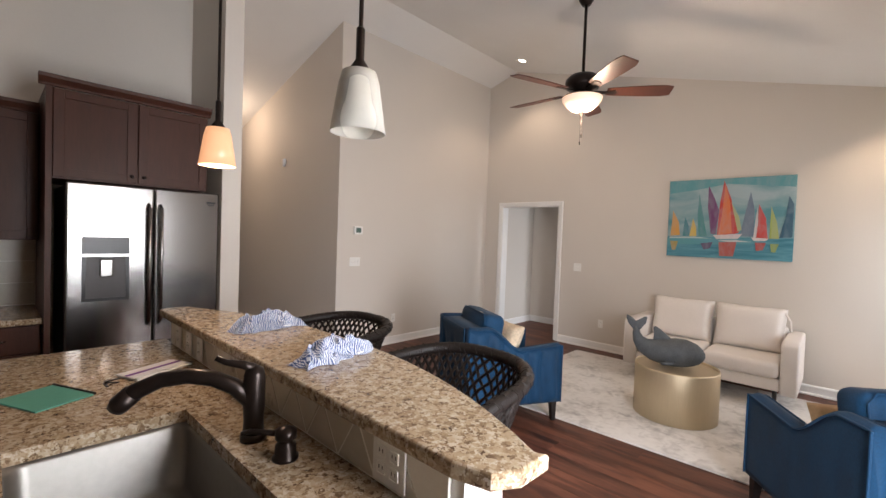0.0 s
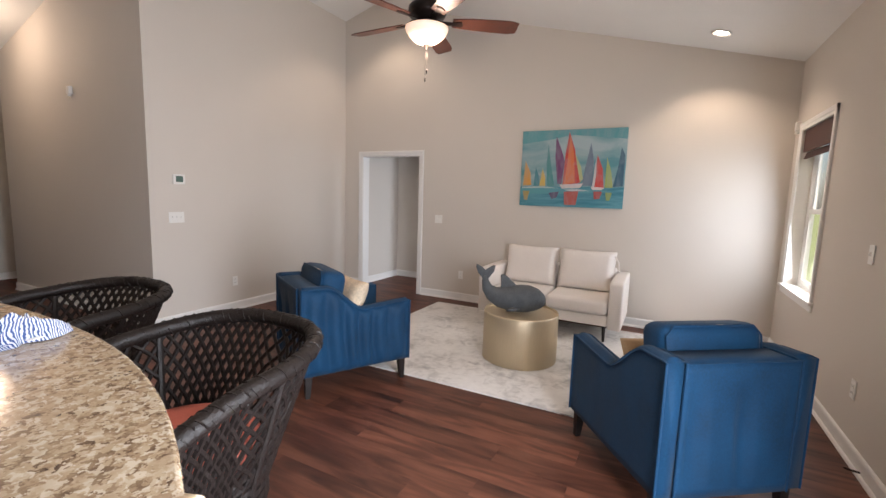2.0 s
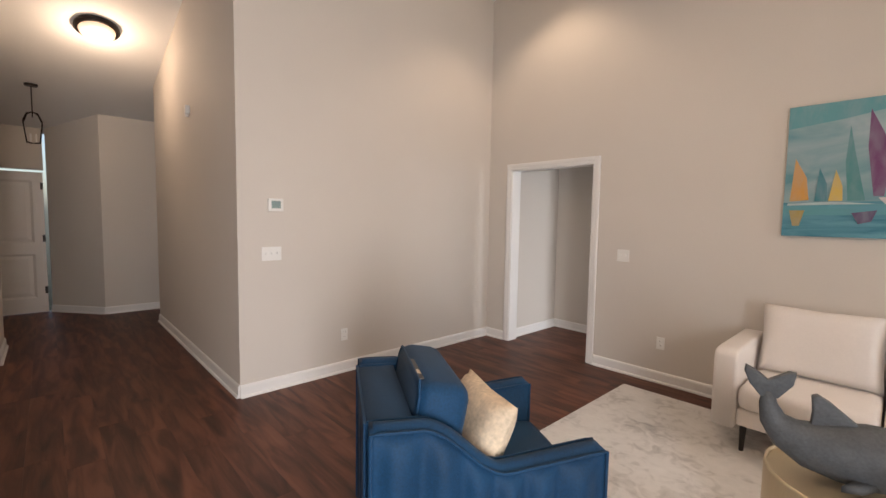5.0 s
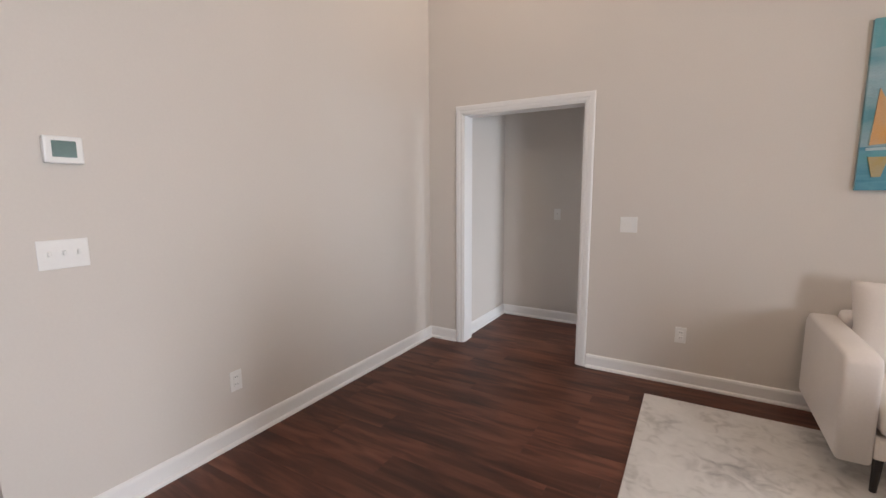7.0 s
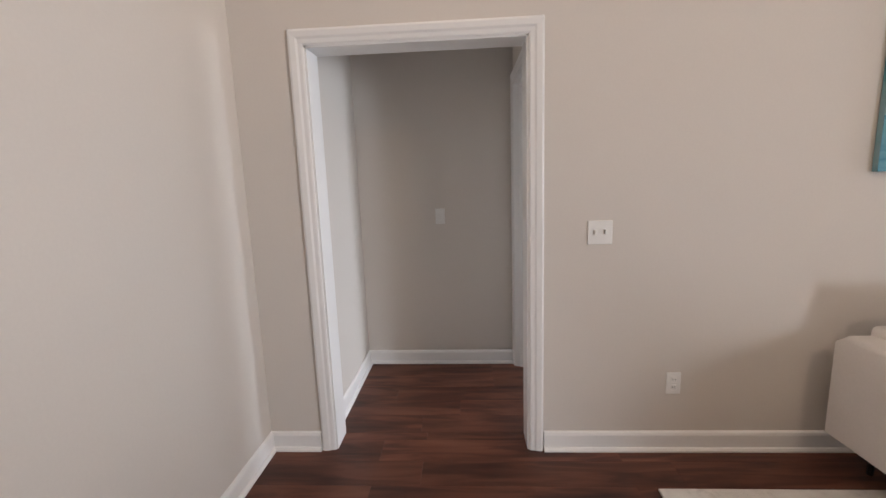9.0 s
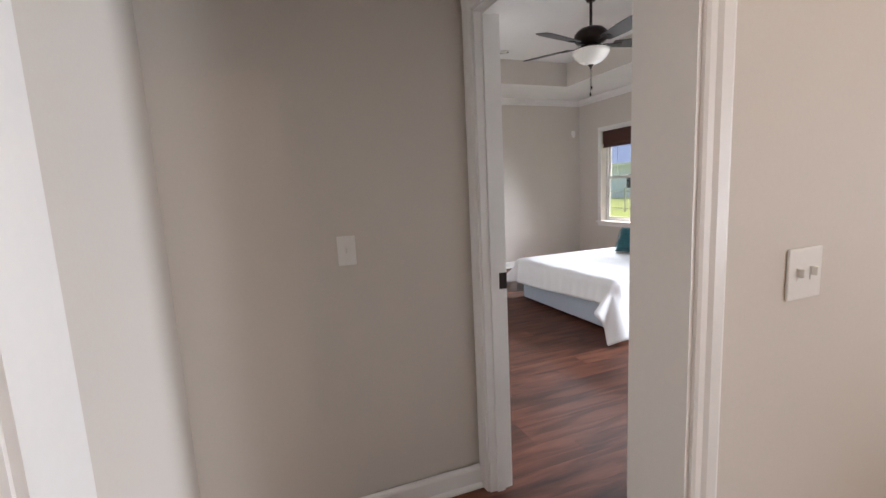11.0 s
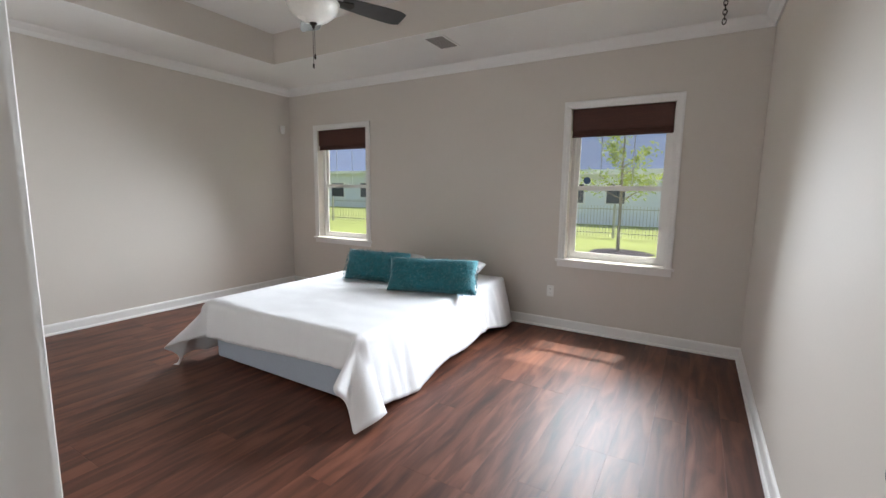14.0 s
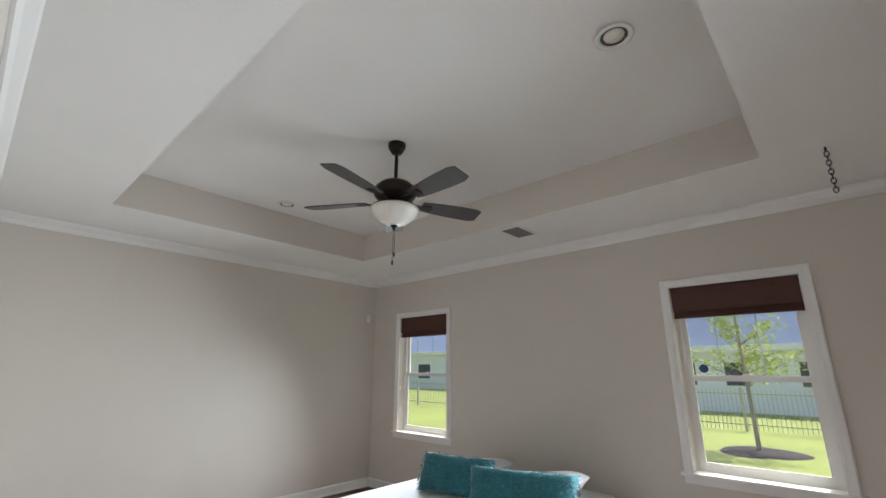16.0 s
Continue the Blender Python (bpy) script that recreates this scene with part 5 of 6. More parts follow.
loops = [loop(SX0 - 0.03, SX1 + 0.03, SY0 - 0.025, SY1 + 0.03, 0.8735, 0.05), loop(SX0 - 0.004, SX1 + 0.004, SY0 - 0.004, SY1 + 0.004, 0.8735, 0.05), loop(SX0 + 0.004, SX1 - 0.004, SY0 + 0.004, SY1 - 0.004, 0.86, 0.05),
         loop(SX0 + 0.012, SX1 - 0.012, SY0 + 0.012, SY1 - 0.012, 0.69, 0.05), loop(SX0 + 0.03, SX1 - 0.03, SY0 + 0.03, SY1 - 0.03, 0.665, 0.05), loop(SX0 + 0.2, SX1 - 0.2, SY0 + 0.12, SY1 - 0.12, 0.66, 0.05)]
for a, b in zip(loops, loops[1:]):
    for i in range(len(a)):
        bm.faces.new((a[i], b[i], b[(i + 1) % len(a)], a[(i + 1) % len(a)]))
bm.faces.new(loops[-1])
part("bowl", bm, material("satin_sink_steel", (0.25, 0.235, 0.215), 0.42, metal=0.9, vary=0.08, scale=4, fine=40), sink, smooth=True)
part("drain", turned([(0.0, 0.661), (0.03, 0.6615), (0.045, 0.664), (0.045, 0.66)], 24, ((SX0 + SX1) / 2, (SY0 + SY1) / 2), caps=False), DARKGREY, sink)

fau = thing("kitchen_faucet", pose(3.312, -5.368, 0.912), "oil-rubbed bronze pull-out faucet with a side lever", "faucet")
part("base_ring", turned([(0.0, 0.0), (0.036, 0.0), (0.036, 0.012), (0.03, 0.02), (0.0, 0.02)], 24), BRONZE, fau, smooth=True)
part("body", turned([(0.029, 0.018), (0.027, 0.06), (0.030, 0.10), (0.029, 0.185), (0.024, 0.205), (0.010, 0.213)], 24), BRONZE, fau, smooth=True)
part("spout", tubed([(-0.005, -0.01, 0.115), (-0.024, -0.043, 0.155), (-0.052, -0.091, 0.182), (-0.088, -0.146, 0.192), (-0.128, -0.201, 0.182), (-0.16, -0.25, 0.155), (-0.178, -0.278, 0.125)], [0.024, 0.023, 0.022, 0.021, 0.021, 0.023, 0.025], 14), BRONZE, fau, smooth=True)
part("spray_head", tubed([(-0.164, -0.257, 0.150), (-0.181, -0.283, 0.120), (-0.186, -0.290, 0.106)], [0.0265, 0.027, 0.022], 14), BRONZE, fau, smooth=True)
part("lever", tubed([(0.0, 0.0, 0.205), (-0.015, -0.026, 0.216), (-0.038, -0.066, 0.226), (-0.05, -0.088, 0.240)], [0.014, 0.012, 0.009, 0.008], 10), BRONZE, fau, smooth=True)
soap = thing("soap_dispenser", pose(3.475, -5.352, 0.912), "oil-rubbed bronze soap pump beside the sink", "soap dispenser")
part("collar", turned([(0.0, 0.0), (0.034, 0.0), (0.034, 0.006), (0.028, 0.012), (0.027, 0.038), (0.018, 0.044), (0.018, 0.052), (0.028, 0.056), (0.028, 0.076), (0.012, 0.084), (0.0, 0.085)], 20), BRONZE, soap, smooth=True)
part("spout", tubed([(0, 0, 0.066), (-0.07, -0.064, 0.068), (-0.088, -0.08, 0.060)], [0.009, 0.007, 0.006], 8), BRONZE, soap, smooth=True)


def crumpled_towel(m, label, seed, sx=0.30, sy=0.12):
    t = thing("striped_napkin", m, label, "napkin", "crumpled napkins")
    bm = bmesh.new()
    nx, ny = 64, 36
    g = []
    for i in range(nx + 1):
        row = []
        for j in range(ny + 1):
            u, v = 2 * i / nx - 1, 2 * j / ny - 1
            q = Vector((u * 2.4 + seed * 7, v * 1.8, seed))
            edge = max(0, 1 - max(abs(u), abs(v)) ** 4)
            warp = 2.2 * noise.noise(q * 0.8)
            fold = abs(math.sin(v * 4.2 + warp + u * 1.5)) * 0.6 + abs(math.sin(u * 7.0 - v * 2.5 + 2 * warp)) * 0.4
            h = (0.022 + 0.050 * fold + 0.030 * noise.noise(q * 1.7)) * edge
            row.append(bm.verts.new((u * sx / 2 + 0.03 * noise.noise(q * 0.9), v * sy / 2 * (0.75 + 0.35 * noise.noise(q * 0.7)) + 0.04 * noise.noise(q * 1.1 + Vector((3, 1, 2))), max(0.002, h))))
        g.append(row)
    for i in range(nx):
        for j in range(ny):
            bm.faces.new((g[i][j], g[i + 1][j], g[i + 1][j + 1], g[i][j + 1]))
    part("cloth", bm, STRIPE, t, smooth=True)
    part("care_tag", boxed((0.05, -sy * 0.5, 0.012), (0.08, -sy * 0.5 + 0.012, 0.014)), PLATE, t, "white care tag")
    return t


STRIPE = material("blue_white_stripe_cotton", (0.5, 0.5, 0.52), 0.9, vary=0.0)
n, l = links_of(STRIPE)
wave = n.new("ShaderNodeTexWave")
wave.inputs["Scale"].default_value, wave.inputs["Distortion"].default_value, wave.inputs["Detail"].default_value = 52, 8.0, 3
tc = n.new("ShaderNodeTexCoord")
l.new(tc.outputs["Object"], wave.inputs["Vector"])
cr = ramp(n, [(0.36, (0.04, 0.08, 0.22)), (0.50, (0.26, 0.33, 0.48)), (0.66, (0.68, 0.70, 0.75))])
l.new(wave.outputs["Fac"], cr.inputs["Fac"])
l.new(cr.outputs[0], n["Principled BSDF"].inputs["Base Color"])
crumpled_towel(pose(2.715, -5.06, 1.086, 0, 0, 95), "crumpled blue and white striped napkin on the bar", 1)
crumpled_towel(pose(3.275, -5.08, 1.086, 0, 0, 105), "crumpled blue and white striped napkin on the bar", 2, 0.30, 0.13)

GREEN = material("mint_green_card", (0.10, 0.34, 0.26), 0.6, vary=0.06)
PAPER = material("white_paper", (0.74, 0.72, 0.70), 0.8, vary=0.04)
bk = thing("mint_folder", pose(2.57, -5.76, 0.912, 0, 0, 25), "mint green folder lying on the granite counter", "folder")
part("cover", boxed((-0.11, -0.085, 0.0), (0.11, 0.085, 0.006), 0.002, 1), GREEN, bk)
part("spiral", tubed([(-0.11, 0.088, 0.006), (0.11, 0.088, 0.006)], 0.005, 8), BRONZE, bk)
bag = thing("paper_stack", pose(2.46, -5.41, 0.912, 0, 0, -66), "loose papers in a clear sleeve on the counter", "papers")
part("sheet", boxed((-0.12, -0.06, 0.0), (0.12, 0.06, 0.008), 0.002, 1), PAPER, bag)
part("sheet", boxed((-0.10, -0.05, 0.009), (0.13, 0.05, 0.014), 0.002, 1), PAPER, bag)
part("stripe", boxed((-0.10, 0.0, 0.0145), (0.13, 0.016, 0.016)), material("purple_print", (0.16, 0.05, 0.24), 0.6), bag, "purple printed stripe")
keys = thing("key_ring", pose(2.52, -5.59, 0.912), "small bunch of dark keys on the counter", "keys")
for k in range(3):
    bm = bmesh.new()
    prism(bm, [(0, -0.006), (0.03, -0.004), (0.05, -0.004), (0.05, 0.004), (0.03, 0.004), (0, 0.008)], 0.001 + 0.003 * k, 0.0035 + 0.003 * k, "z")
    bm.transform(Matrix.Rotation(radians(50 * k), 4, "Z"))
    part("key", bm, BRONZE, keys)


# ---------------------------------------------------------------- pendants
def pendant(x, y, lit, label):
    p = thing("pendant_light", pose(x, y, 0), label, "pendant light", "bar pendants")
    zt = roof_z(x)
    part("canopy", turned([(0.0, zt - 0.035), (0.06, zt - 0.03), (0.065, zt)], 24), BRONZE, p)
    part("rod", tubed([(0, 0, zt - 0.03), (0, 0, 2.05)], 0.006, 10), BRONZE, p)
    part("socket_sleeve", turned([(0.009, 2.06), (0.0115, 2.055), (0.0115, 1.975), (0.026, 1.953), (0.028, 1.944), (0.0, 1.944)], 20), BRONZE, p, smooth=True)
    part("glass_shade", turned([(0.026, 1.945), (0.045, 1.942), (0.054, 1.91), (0.063, 1.85), (0.073, 1.782), (0.0705, 1.782), (0.0605, 1.85), (0.0515, 1.91), (0.043, 1.939)], 36, caps=False), LIT_SHADE if lit else SEEDED, p, "frosted glass shade", smooth=True)
    part("bulb", turned([(0.0, 1.85), (0.018, 1.857), (0.024, 1.875), (0.015, 1.905), (0.010, 1.944)], 16, caps=False), BULB if lit else FROST, p, smooth=True)
    return p


LIT_SHADE = glowing("lit_amber_shade", (1.0, 0.46, 0.22), 0.65, (0.45, 0.30, 0.19))
SEEDED = material("frosted_pendant_glass", (0.66, 0.64, 0.58), 0.8, vary=0.06, scale=12)
SEEDED.node_tree.nodes["Principled BSDF"].inputs["Transmission Weight"].default_value = 0.55
pendant(3.57, -5.22, False, "clear frosted glass pendant on a bronze rod, unlit")
pendant(2.55, -5.22, True, "lit amber glass pendant on a bronze rod")
lamp("pendant_lamp", "POINT", pose(2.55, -5.22, 1.77), 8, WARM, radius=0.05)


# ---------------------------------------------------------------- refrigerator wall
fr = thing("refrigerator", pose(0, 0, 0), "stainless french-door refrigerator with a water dispenser", "refrigerator")
FX, FY0, FYM, FY1 = 1.0, -5.565, -5.095, -4.672
part("cabinet_shell", boxed((0.29, FY0 + 0.005, 0.02), (FX - 0.075, FY1 - 0.005, 1.755)), DARKGREY, fr)
dl = part("door", boxed((FX - 0.07, FY0, 0.69), (FX, FYM - 0.003, 1.775), 0.012, 3), STEEL, fr)
dr = part("door", boxed((FX - 0.07, FYM + 0.003, 0.69), (FX, FY1, 1.775), 0.012, 3), STEEL, fr)
dw = part("freezer_drawer", boxed((FX - 0.07, FY0, 0.07), (FX, FY1, 0.675), 0.012, 3), STEEL, fr)
for y, d in ((FYM - 0.035, dl), (FYM + 0.035, dr)):
    part("handle", tubed([(FX, y, 1.66), (FX + 0.045, y, 1.63), (FX + 0.05, y, 1.3), (FX + 0.045, y, 0.86), (FX, y, 0.83)], 0.012, 10), STEEL, d, "long vertical steel handle", smooth=True)
part("handle", tubed([(FX, FY0 + 0.08, 0.60), (FX + 0.045, FY0 + 0.12, 0.60), (FX + 0.045, FY1 - 0.12, 0.60), (FX, FY1 - 0.08, 0.60)], 0.012, 10), STEEL, dw, smooth=True)
part("dispenser_panel", boxed((FX + 0.0005, -5.485, 1.32), (FX + 0.006, -5.235, 1.43), 0.002, 1), BLACK, dl, "black dispenser control panel")
bm = bmesh.new()
box(bm, (FX + 0.0005, -5.485, 1.01), (FX + 0.006, -5.465, 1.30))
box(bm, (FX + 0.0005, -5.255, 1.01), (FX + 0.006, -5.235, 1.30))
box(bm, (FX + 0.0005, -5.465, 1.01), (FX + 0.006, -5.255, 1.03))
part("dispenser_frame", bm, BLACK, dl)
part("dispenser_recess", boxed((FX + 0.0003, -5.465, 1.03), (FX + 0.0025, -5.255, 1.30)), DARKGREY, dl, "dark grey dispenser recess")
part("dispenser_bar", boxed((FX + 0.0005, -5.485, 1.30), (FX + 0.010, -5.235, 1.318), 0.002, 1), STEEL, dl)
part("dispenser_chute", boxed((FX + 0.003, -5.395, 1.17), (FX + 0.02, -5.325, 1.285), 0.008), STEEL, dl)
part("badge", boxed((FX + 0.0005, -4.76, 1.695), (FX + 0.003, -4.70, 1.71)), BLACK, dr)
part("badge", boxed((FX + 0.0005, -4.75, 1.68), (FX + 0.003, -4.71, 1.69)), BLACK, dr)


def shaker_door(parent, x, y0, y1, z0, z1):
    """A framed door in a plane of constant x, facing +x: a recessed panel with stiles and rails."""
    f = 0.055
    door = part("cabinet_door", boxed((x, y0 + f, z0 + f), (x + 0.011, y1 - f, z1 - f)), CABINET, parent)
    for nm, lo, hi in (("stile", (y0, z0), (y0 + f, z1)), ("stile", (y1 - f, z0), (y1, z1)), ("rail", (y0 + f, z0), (y1 - f, z0 + f)), ("rail", (y0 + f, z1 - f), (y1 - f, z1))):
        part(nm, boxed((x, lo[0], lo[1]), (x + 0.02, hi[0], hi[1]), 0.002, 1), CABINET, door)
    return door


def cabinet_crown(y0, y1, x, z):
    prof = [(0, 0), (0.02, 0.0), (0.026, 0.012), (0.052, 0.042), (0.06, 0.062), (0, 0.062)]
    return prismed([(x - 0.02 + p, z + q) for p, q in prof], y0, y1, "y")


c1 = thing("fridge_top_cabinet", pose(0, 0, 0), "espresso two-door cabinet above the refrigerator", "cabinet")
part("body", boxed((0.27, -5.625, 1.79), (0.925, -4.74, 2.35)), CABINET, c1)
part("side_panel", boxed((0.27, -5.655, 0.0), (0.95, -5.6255, 2.35)), CABINET, c1)
for y0, y1, ky in ((-5.62, -5.19, -5.22), (-5.18, -4.745, -5.15)):
    d = shaker_door(c1, 0.926, y0, y1, 1.80, 2.345)
    bm = turned([(0.0, 0.0), (0.006, 0.0), (0.006, 0.012), (0.013, 0.018), (0.012, 0.026), (0.0, 0.028)], 14)
    bm.transform(Matrix.Translation((0.946, ky, 1.845)) @ Matrix.Rotation(radians(90), 4, "Y"))
    part("knob", bm, BRONZE, d, smooth=True)
part("crown", cabinet_crown(-5.69, -4.73, 0.955, 2.35), CABINET, c1)
c2 = thing("wall_cabinet", pose(0, 0, 0), "espresso wall cabinet beside the refrigerator", "cabinet")
part("body", boxed((0.27, -6.60, 1.39), (0.58, -5.66, 2.23)), CABINET, c2)
for y0, y1 in ((-6.13, -5.665), (-6.595, -6.14)):
    shaker_door(c2, 0.581, y0, y1, 1.395, 2.225)
part("crown", cabinet_crown(-6.62, -5.66, 0.60, 2.23), CABINET, c2)
c3 = thing("base_cabinet", pose(0, 0, 0), "espresso base cabinet with a drawer", "cabinet")
part("body", boxed((0.27, -6.60, 0.1), (0.86, -5.66, 0.875)), CABINET, c3)
part("toe_kick", boxed((0.27, -6.60, 0.0), (0.80, -5.66, 0.1)), BLACK, c3)
for y0, y1 in ((-6.125, -5.67), (-6.59, -6.135)):
    d = part("drawer", boxed((0.861, y0, 0.70), (0.882, y1, 0.865), 0.004), CABINET, c3)
    part("pull", tubed([(0.883, y0 + 0.15, 0.785), (0.905, y0 + 0.16, 0.785), (0.905, y1 - 0.16, 0.785), (0.883, y1 - 0.15, 0.785)], 0.005, 8), STEEL, d)
    shaker_door(c3, 0.861, y0, y1, 0.12, 0.69)
ct = thing("wall_counter", pose(0, 0, 0), "speckled granite counter beside the refrigerator", "countertop")
part("slab", boxed((0.262, -6.62, 0.876), (0.905, -5.658, 0.914), 0.006), GRANITE, ct)
sp = tagged(part("wall_backsplash", boxed((0.2515, -6.62, 0.915), (0.258, -5.66, 1.389)), GROUT), "white tiled backsplash over the wall counter", "backsplash", kind="structure")
for k in range(4):
    for j in range(3):
        part("tile", boxed((0.2585, -6.615 + 0.24 * k, 0.92 + 0.156 * j), (0.262, -6.379 + 0.24 * k, 1.072 + 0.156 * j), 0.001, 1), TILE, sp)
op = thing("wall_outlet", pose(0.2625, -5.93, 1.13, 0, 0, 90), "dark outlet on the tiled backsplash", "outlet")
part("plate", boxed((-0.057, -0.006, -0.035), (0.057, 0, 0.035), 0.003), BRONZE, op)


# ---------------------------------------------------------------- bedroom
BX0, BX1, BY0, BY1, BTOP = 3.32, 5.52, 2.27, 3.79, 0.50
bed = thing("bed", pose(0, 0, 0), "low bed with a white sheet draped over it", "bed")
part("box_spring", boxed((BX0 + 0.01, BY0 + 0.01, 0.035), (BX1, BY1 - 0.01, 0.26), 0.02, 3), BOXSPRING, bed, "pale blue-grey box spring")
part("mattress", boxed((BX0, BY0, 0.262), (BX1, BY1, BTOP - 0.008), 0.05, 4), SHEET, bed, smooth=True)
for x in (BX0 + 0.12, BX1 - 0.12):
    for y in (BY0 + 0.1, BY1 - 0.1):
        part("foot", boxed((x - 0.03, y - 0.03, 0), (x + 0.03, y + 0.03, 0.036)), BLACK, bed)


def drape(u, v):
    """Where the sheet's point lies: u, v measured on the cloth from the mattress corner (foot, window side); beyond the edges it hangs."""
    x, y = u, v
    over_x = max(0.0, BX0 - u)                       # past the foot
    over_y0, over_y1 = max(0.0, BY0 - v), max(0.0, v - BY1)
    z = BTOP
    over_y = max(over_y0, over_y1)
    sy = -1 if over_y0 > 0 else 1
    rad = 0.045
    def hang(s, lean=0.1):
        if s <= rad * 1.57:
            a = s / rad
            return rad * math.sin(a), rad * (1 - math.cos(a))
        return rad + lean * (s - rad * 1.57), rad + math.sqrt(1 - lean * lean) * (s - rad * 1.57)
    if over_x > 0:
        o, d = hang(over_x)
        x, z = BX0 - o, z - d
    if over_y > 0:
        o, d = hang(over_y, 0.24)
        y = (BY0 - o) if sy < 0 else (BY1 + o)
        z = min(z, BTOP - d) if over_x > 0 else z - d
    if over_x > 0 and over_y > 0:                    # the corner falls outward in a folded tail
        r = math.hypot(over_x, over_y)
        phi = math.atan2(over_y, over_x)
        o, d = hang(r)
        o += 0.5 * max(0.0, r - 0.12)
        o *= 1 + 0.28 * math.sin(phi * 6.0 - 0.9) * min(1, r / 0.3)
        z = BTOP - d
        x = BX0 - o * math.cos(phi) * 1.5 - 0.05 * min(1, r / 0.3) * math.sin(2 * phi)
        y = (BY0 if sy < 0 else BY1) + sy * o * math.sin(phi) * 0.7
        if z < 0.010:
            x -= (0.010 - z) * 0.7 * math.cos(phi)
            y += sy * (0.010 - z) * 0.7 * math.sin(phi)
            z = 0.010
        return Vector((x, y, z))
    wr = noise.noise(Vector((u * 2.1, v * 2.3, 0.3))) * 0.010 + noise.noise(Vector((u * 6.5, v * 5.5, 1.7))) * 0.005
    if over_x > 0 or over_y > 0:
        k = (u if over_y > over_x else v)
        depth = min(1, max(over_x, over_y) / 0.2)
        f = 0.007 * depth * math.sin(k * 13 + 4.0 * noise.noise(Vector((u * 1.6, v * 1.6, 5)))) + 0.020 * depth * noise.noise(Vector((k * 9, 1.0, 2.0)))
        if over_y > over_x:
            y += sy * (abs(f) + 0.002)
        else:
            x -= abs(f) * 0.8 + 0.002
        if z < 0.010:
            spill = 0.010 - z
            z = 0.010 + 0.004 * noise.noise(Vector((u * 9, v * 9, 2)))
            if over_y > over_x:
                y += sy * spill * 0.5
            else:
                x -= spill * 0.5
    else:
        z += wr
        z -= 0.03 * max(0, (u - 4.6)) * 0.3
    return Vector((x, y, z))


bm = bmesh.new()
nu, nv = 110, 100
def hem_y0(u):
    return BY0 - 0.47 + 0.035 * math.sin(u * 3.0) + 0.02 * math.sin(u * 8)
rows = []
for i in range(nu + 1):
    row = []
    for j in range(nv + 1):
        s, t = i / nu, j / nv
        v = (BY0 - 0.47) + (BY1 - BY0 + 0.95) * t
        u0 = BX0 - 0.27 - 0.03 * math.sin(v * 2.1)
        u = u0 + (BX1 - 0.02 - u0) * s
        vv = hem_y0(u) + (BY1 + 0.48 - hem_y0(u)) * t
        row.append(bm.verts.new(drape(u, vv)))
    rows.append(row)
for i in range(nu):
    for j in range(nv):
        bm.faces.new((rows[i][j], rows[i + 1][j], rows[i + 1][j + 1], rows[i][j + 1]))
bmesh.ops.recalc_face_normals(bm, faces=bm.faces)
sheet = part("draped_sheet", bm, SHEET, None, smooth=True)
tagged(sheet, "white cotton sheet hanging over the bed to the floor", "bed sheet")
sol = sheet.modifiers.new("thick", "SOLIDIFY")
sol.thickness, sol.offset = 0.004, 1.0


def fur_pillow(m, label, size, seed):
    p = thing("fur_pillow", m, label, "cushion", "teal fur cushions")
    bm = pillow(bmesh.new(), size, 0.42, 22)
    for v in bm.verts:
        q = v.co * 16 + Vector((seed, 0, 0))
        v.co += v.co.normalized() * (0.010 * noise.noise(q) + 0.006 * noise.noise(q * 2.7))
    part("cover", bm, TEAL, p, smooth=True)
    # short tufts of pile
    rnd = random.Random(seed)
    bm = bmesh.new()
    sx, sy, sz = (s / 2 for s in size)
    for k in range(2600):
        u, v = rnd.uniform(-1, 1), rnd.uniform(-1, 1)
        sg = rnd.choice((-1, 1))
        full = ((1 - u ** 4) * (1 - v ** 4)) ** 0.42
        base = Vector((u * sx, v * sy, sg * sz * (0.06 + 0.94 * full)))
        nrm = Vector((u ** 5 * 0.8, v ** 5 * 0.8, sg * (0.4 + full))).normalized()
        tip = base + nrm * rnd.uniform(0.010, 0.022) + Vector((rnd.uniform(-1, 1), rnd.uniform(-1, 1) - 0.8, rnd.uniform(-1, 1))) * 0.010
        side = nrm.orthogonal().normalized() * 0.0045
        a, b, c = bm.verts.new(base - side), bm.verts.new(base + side), bm.verts.new(tip)
        bm.faces.new((a, b, c))
    tagged(part("fur", bm, TEAL, p), kind="stuff")
    return p


fur_pillow(pose(4.48, 2.47, BTOP + 0.155, 68, 0, -71), "long teal faux-fur bolster pillow on the bed", (0.78, 0.30, 0.17), 3)
fur_pillow(pose(4.60, 3.18, BTOP + 0.150, 66, 0, -80), "teal faux-fur pillow leaning behind the other", (0.66, 0.30, 0.16), 4)
for x, y in ((5.02, 2.65), (5.05, 3.39)):
    bp = thing("bed_pillow", pose(x, y, BTOP + 0.075, 6, -10, -90), "plump white cotton bed pillow", "pillow", "white bed pillows")
    part("case", pillow(bmesh.new(), (0.68, 0.46, 0.17), 0.45, 16), SHEET, bp, smooth=True)


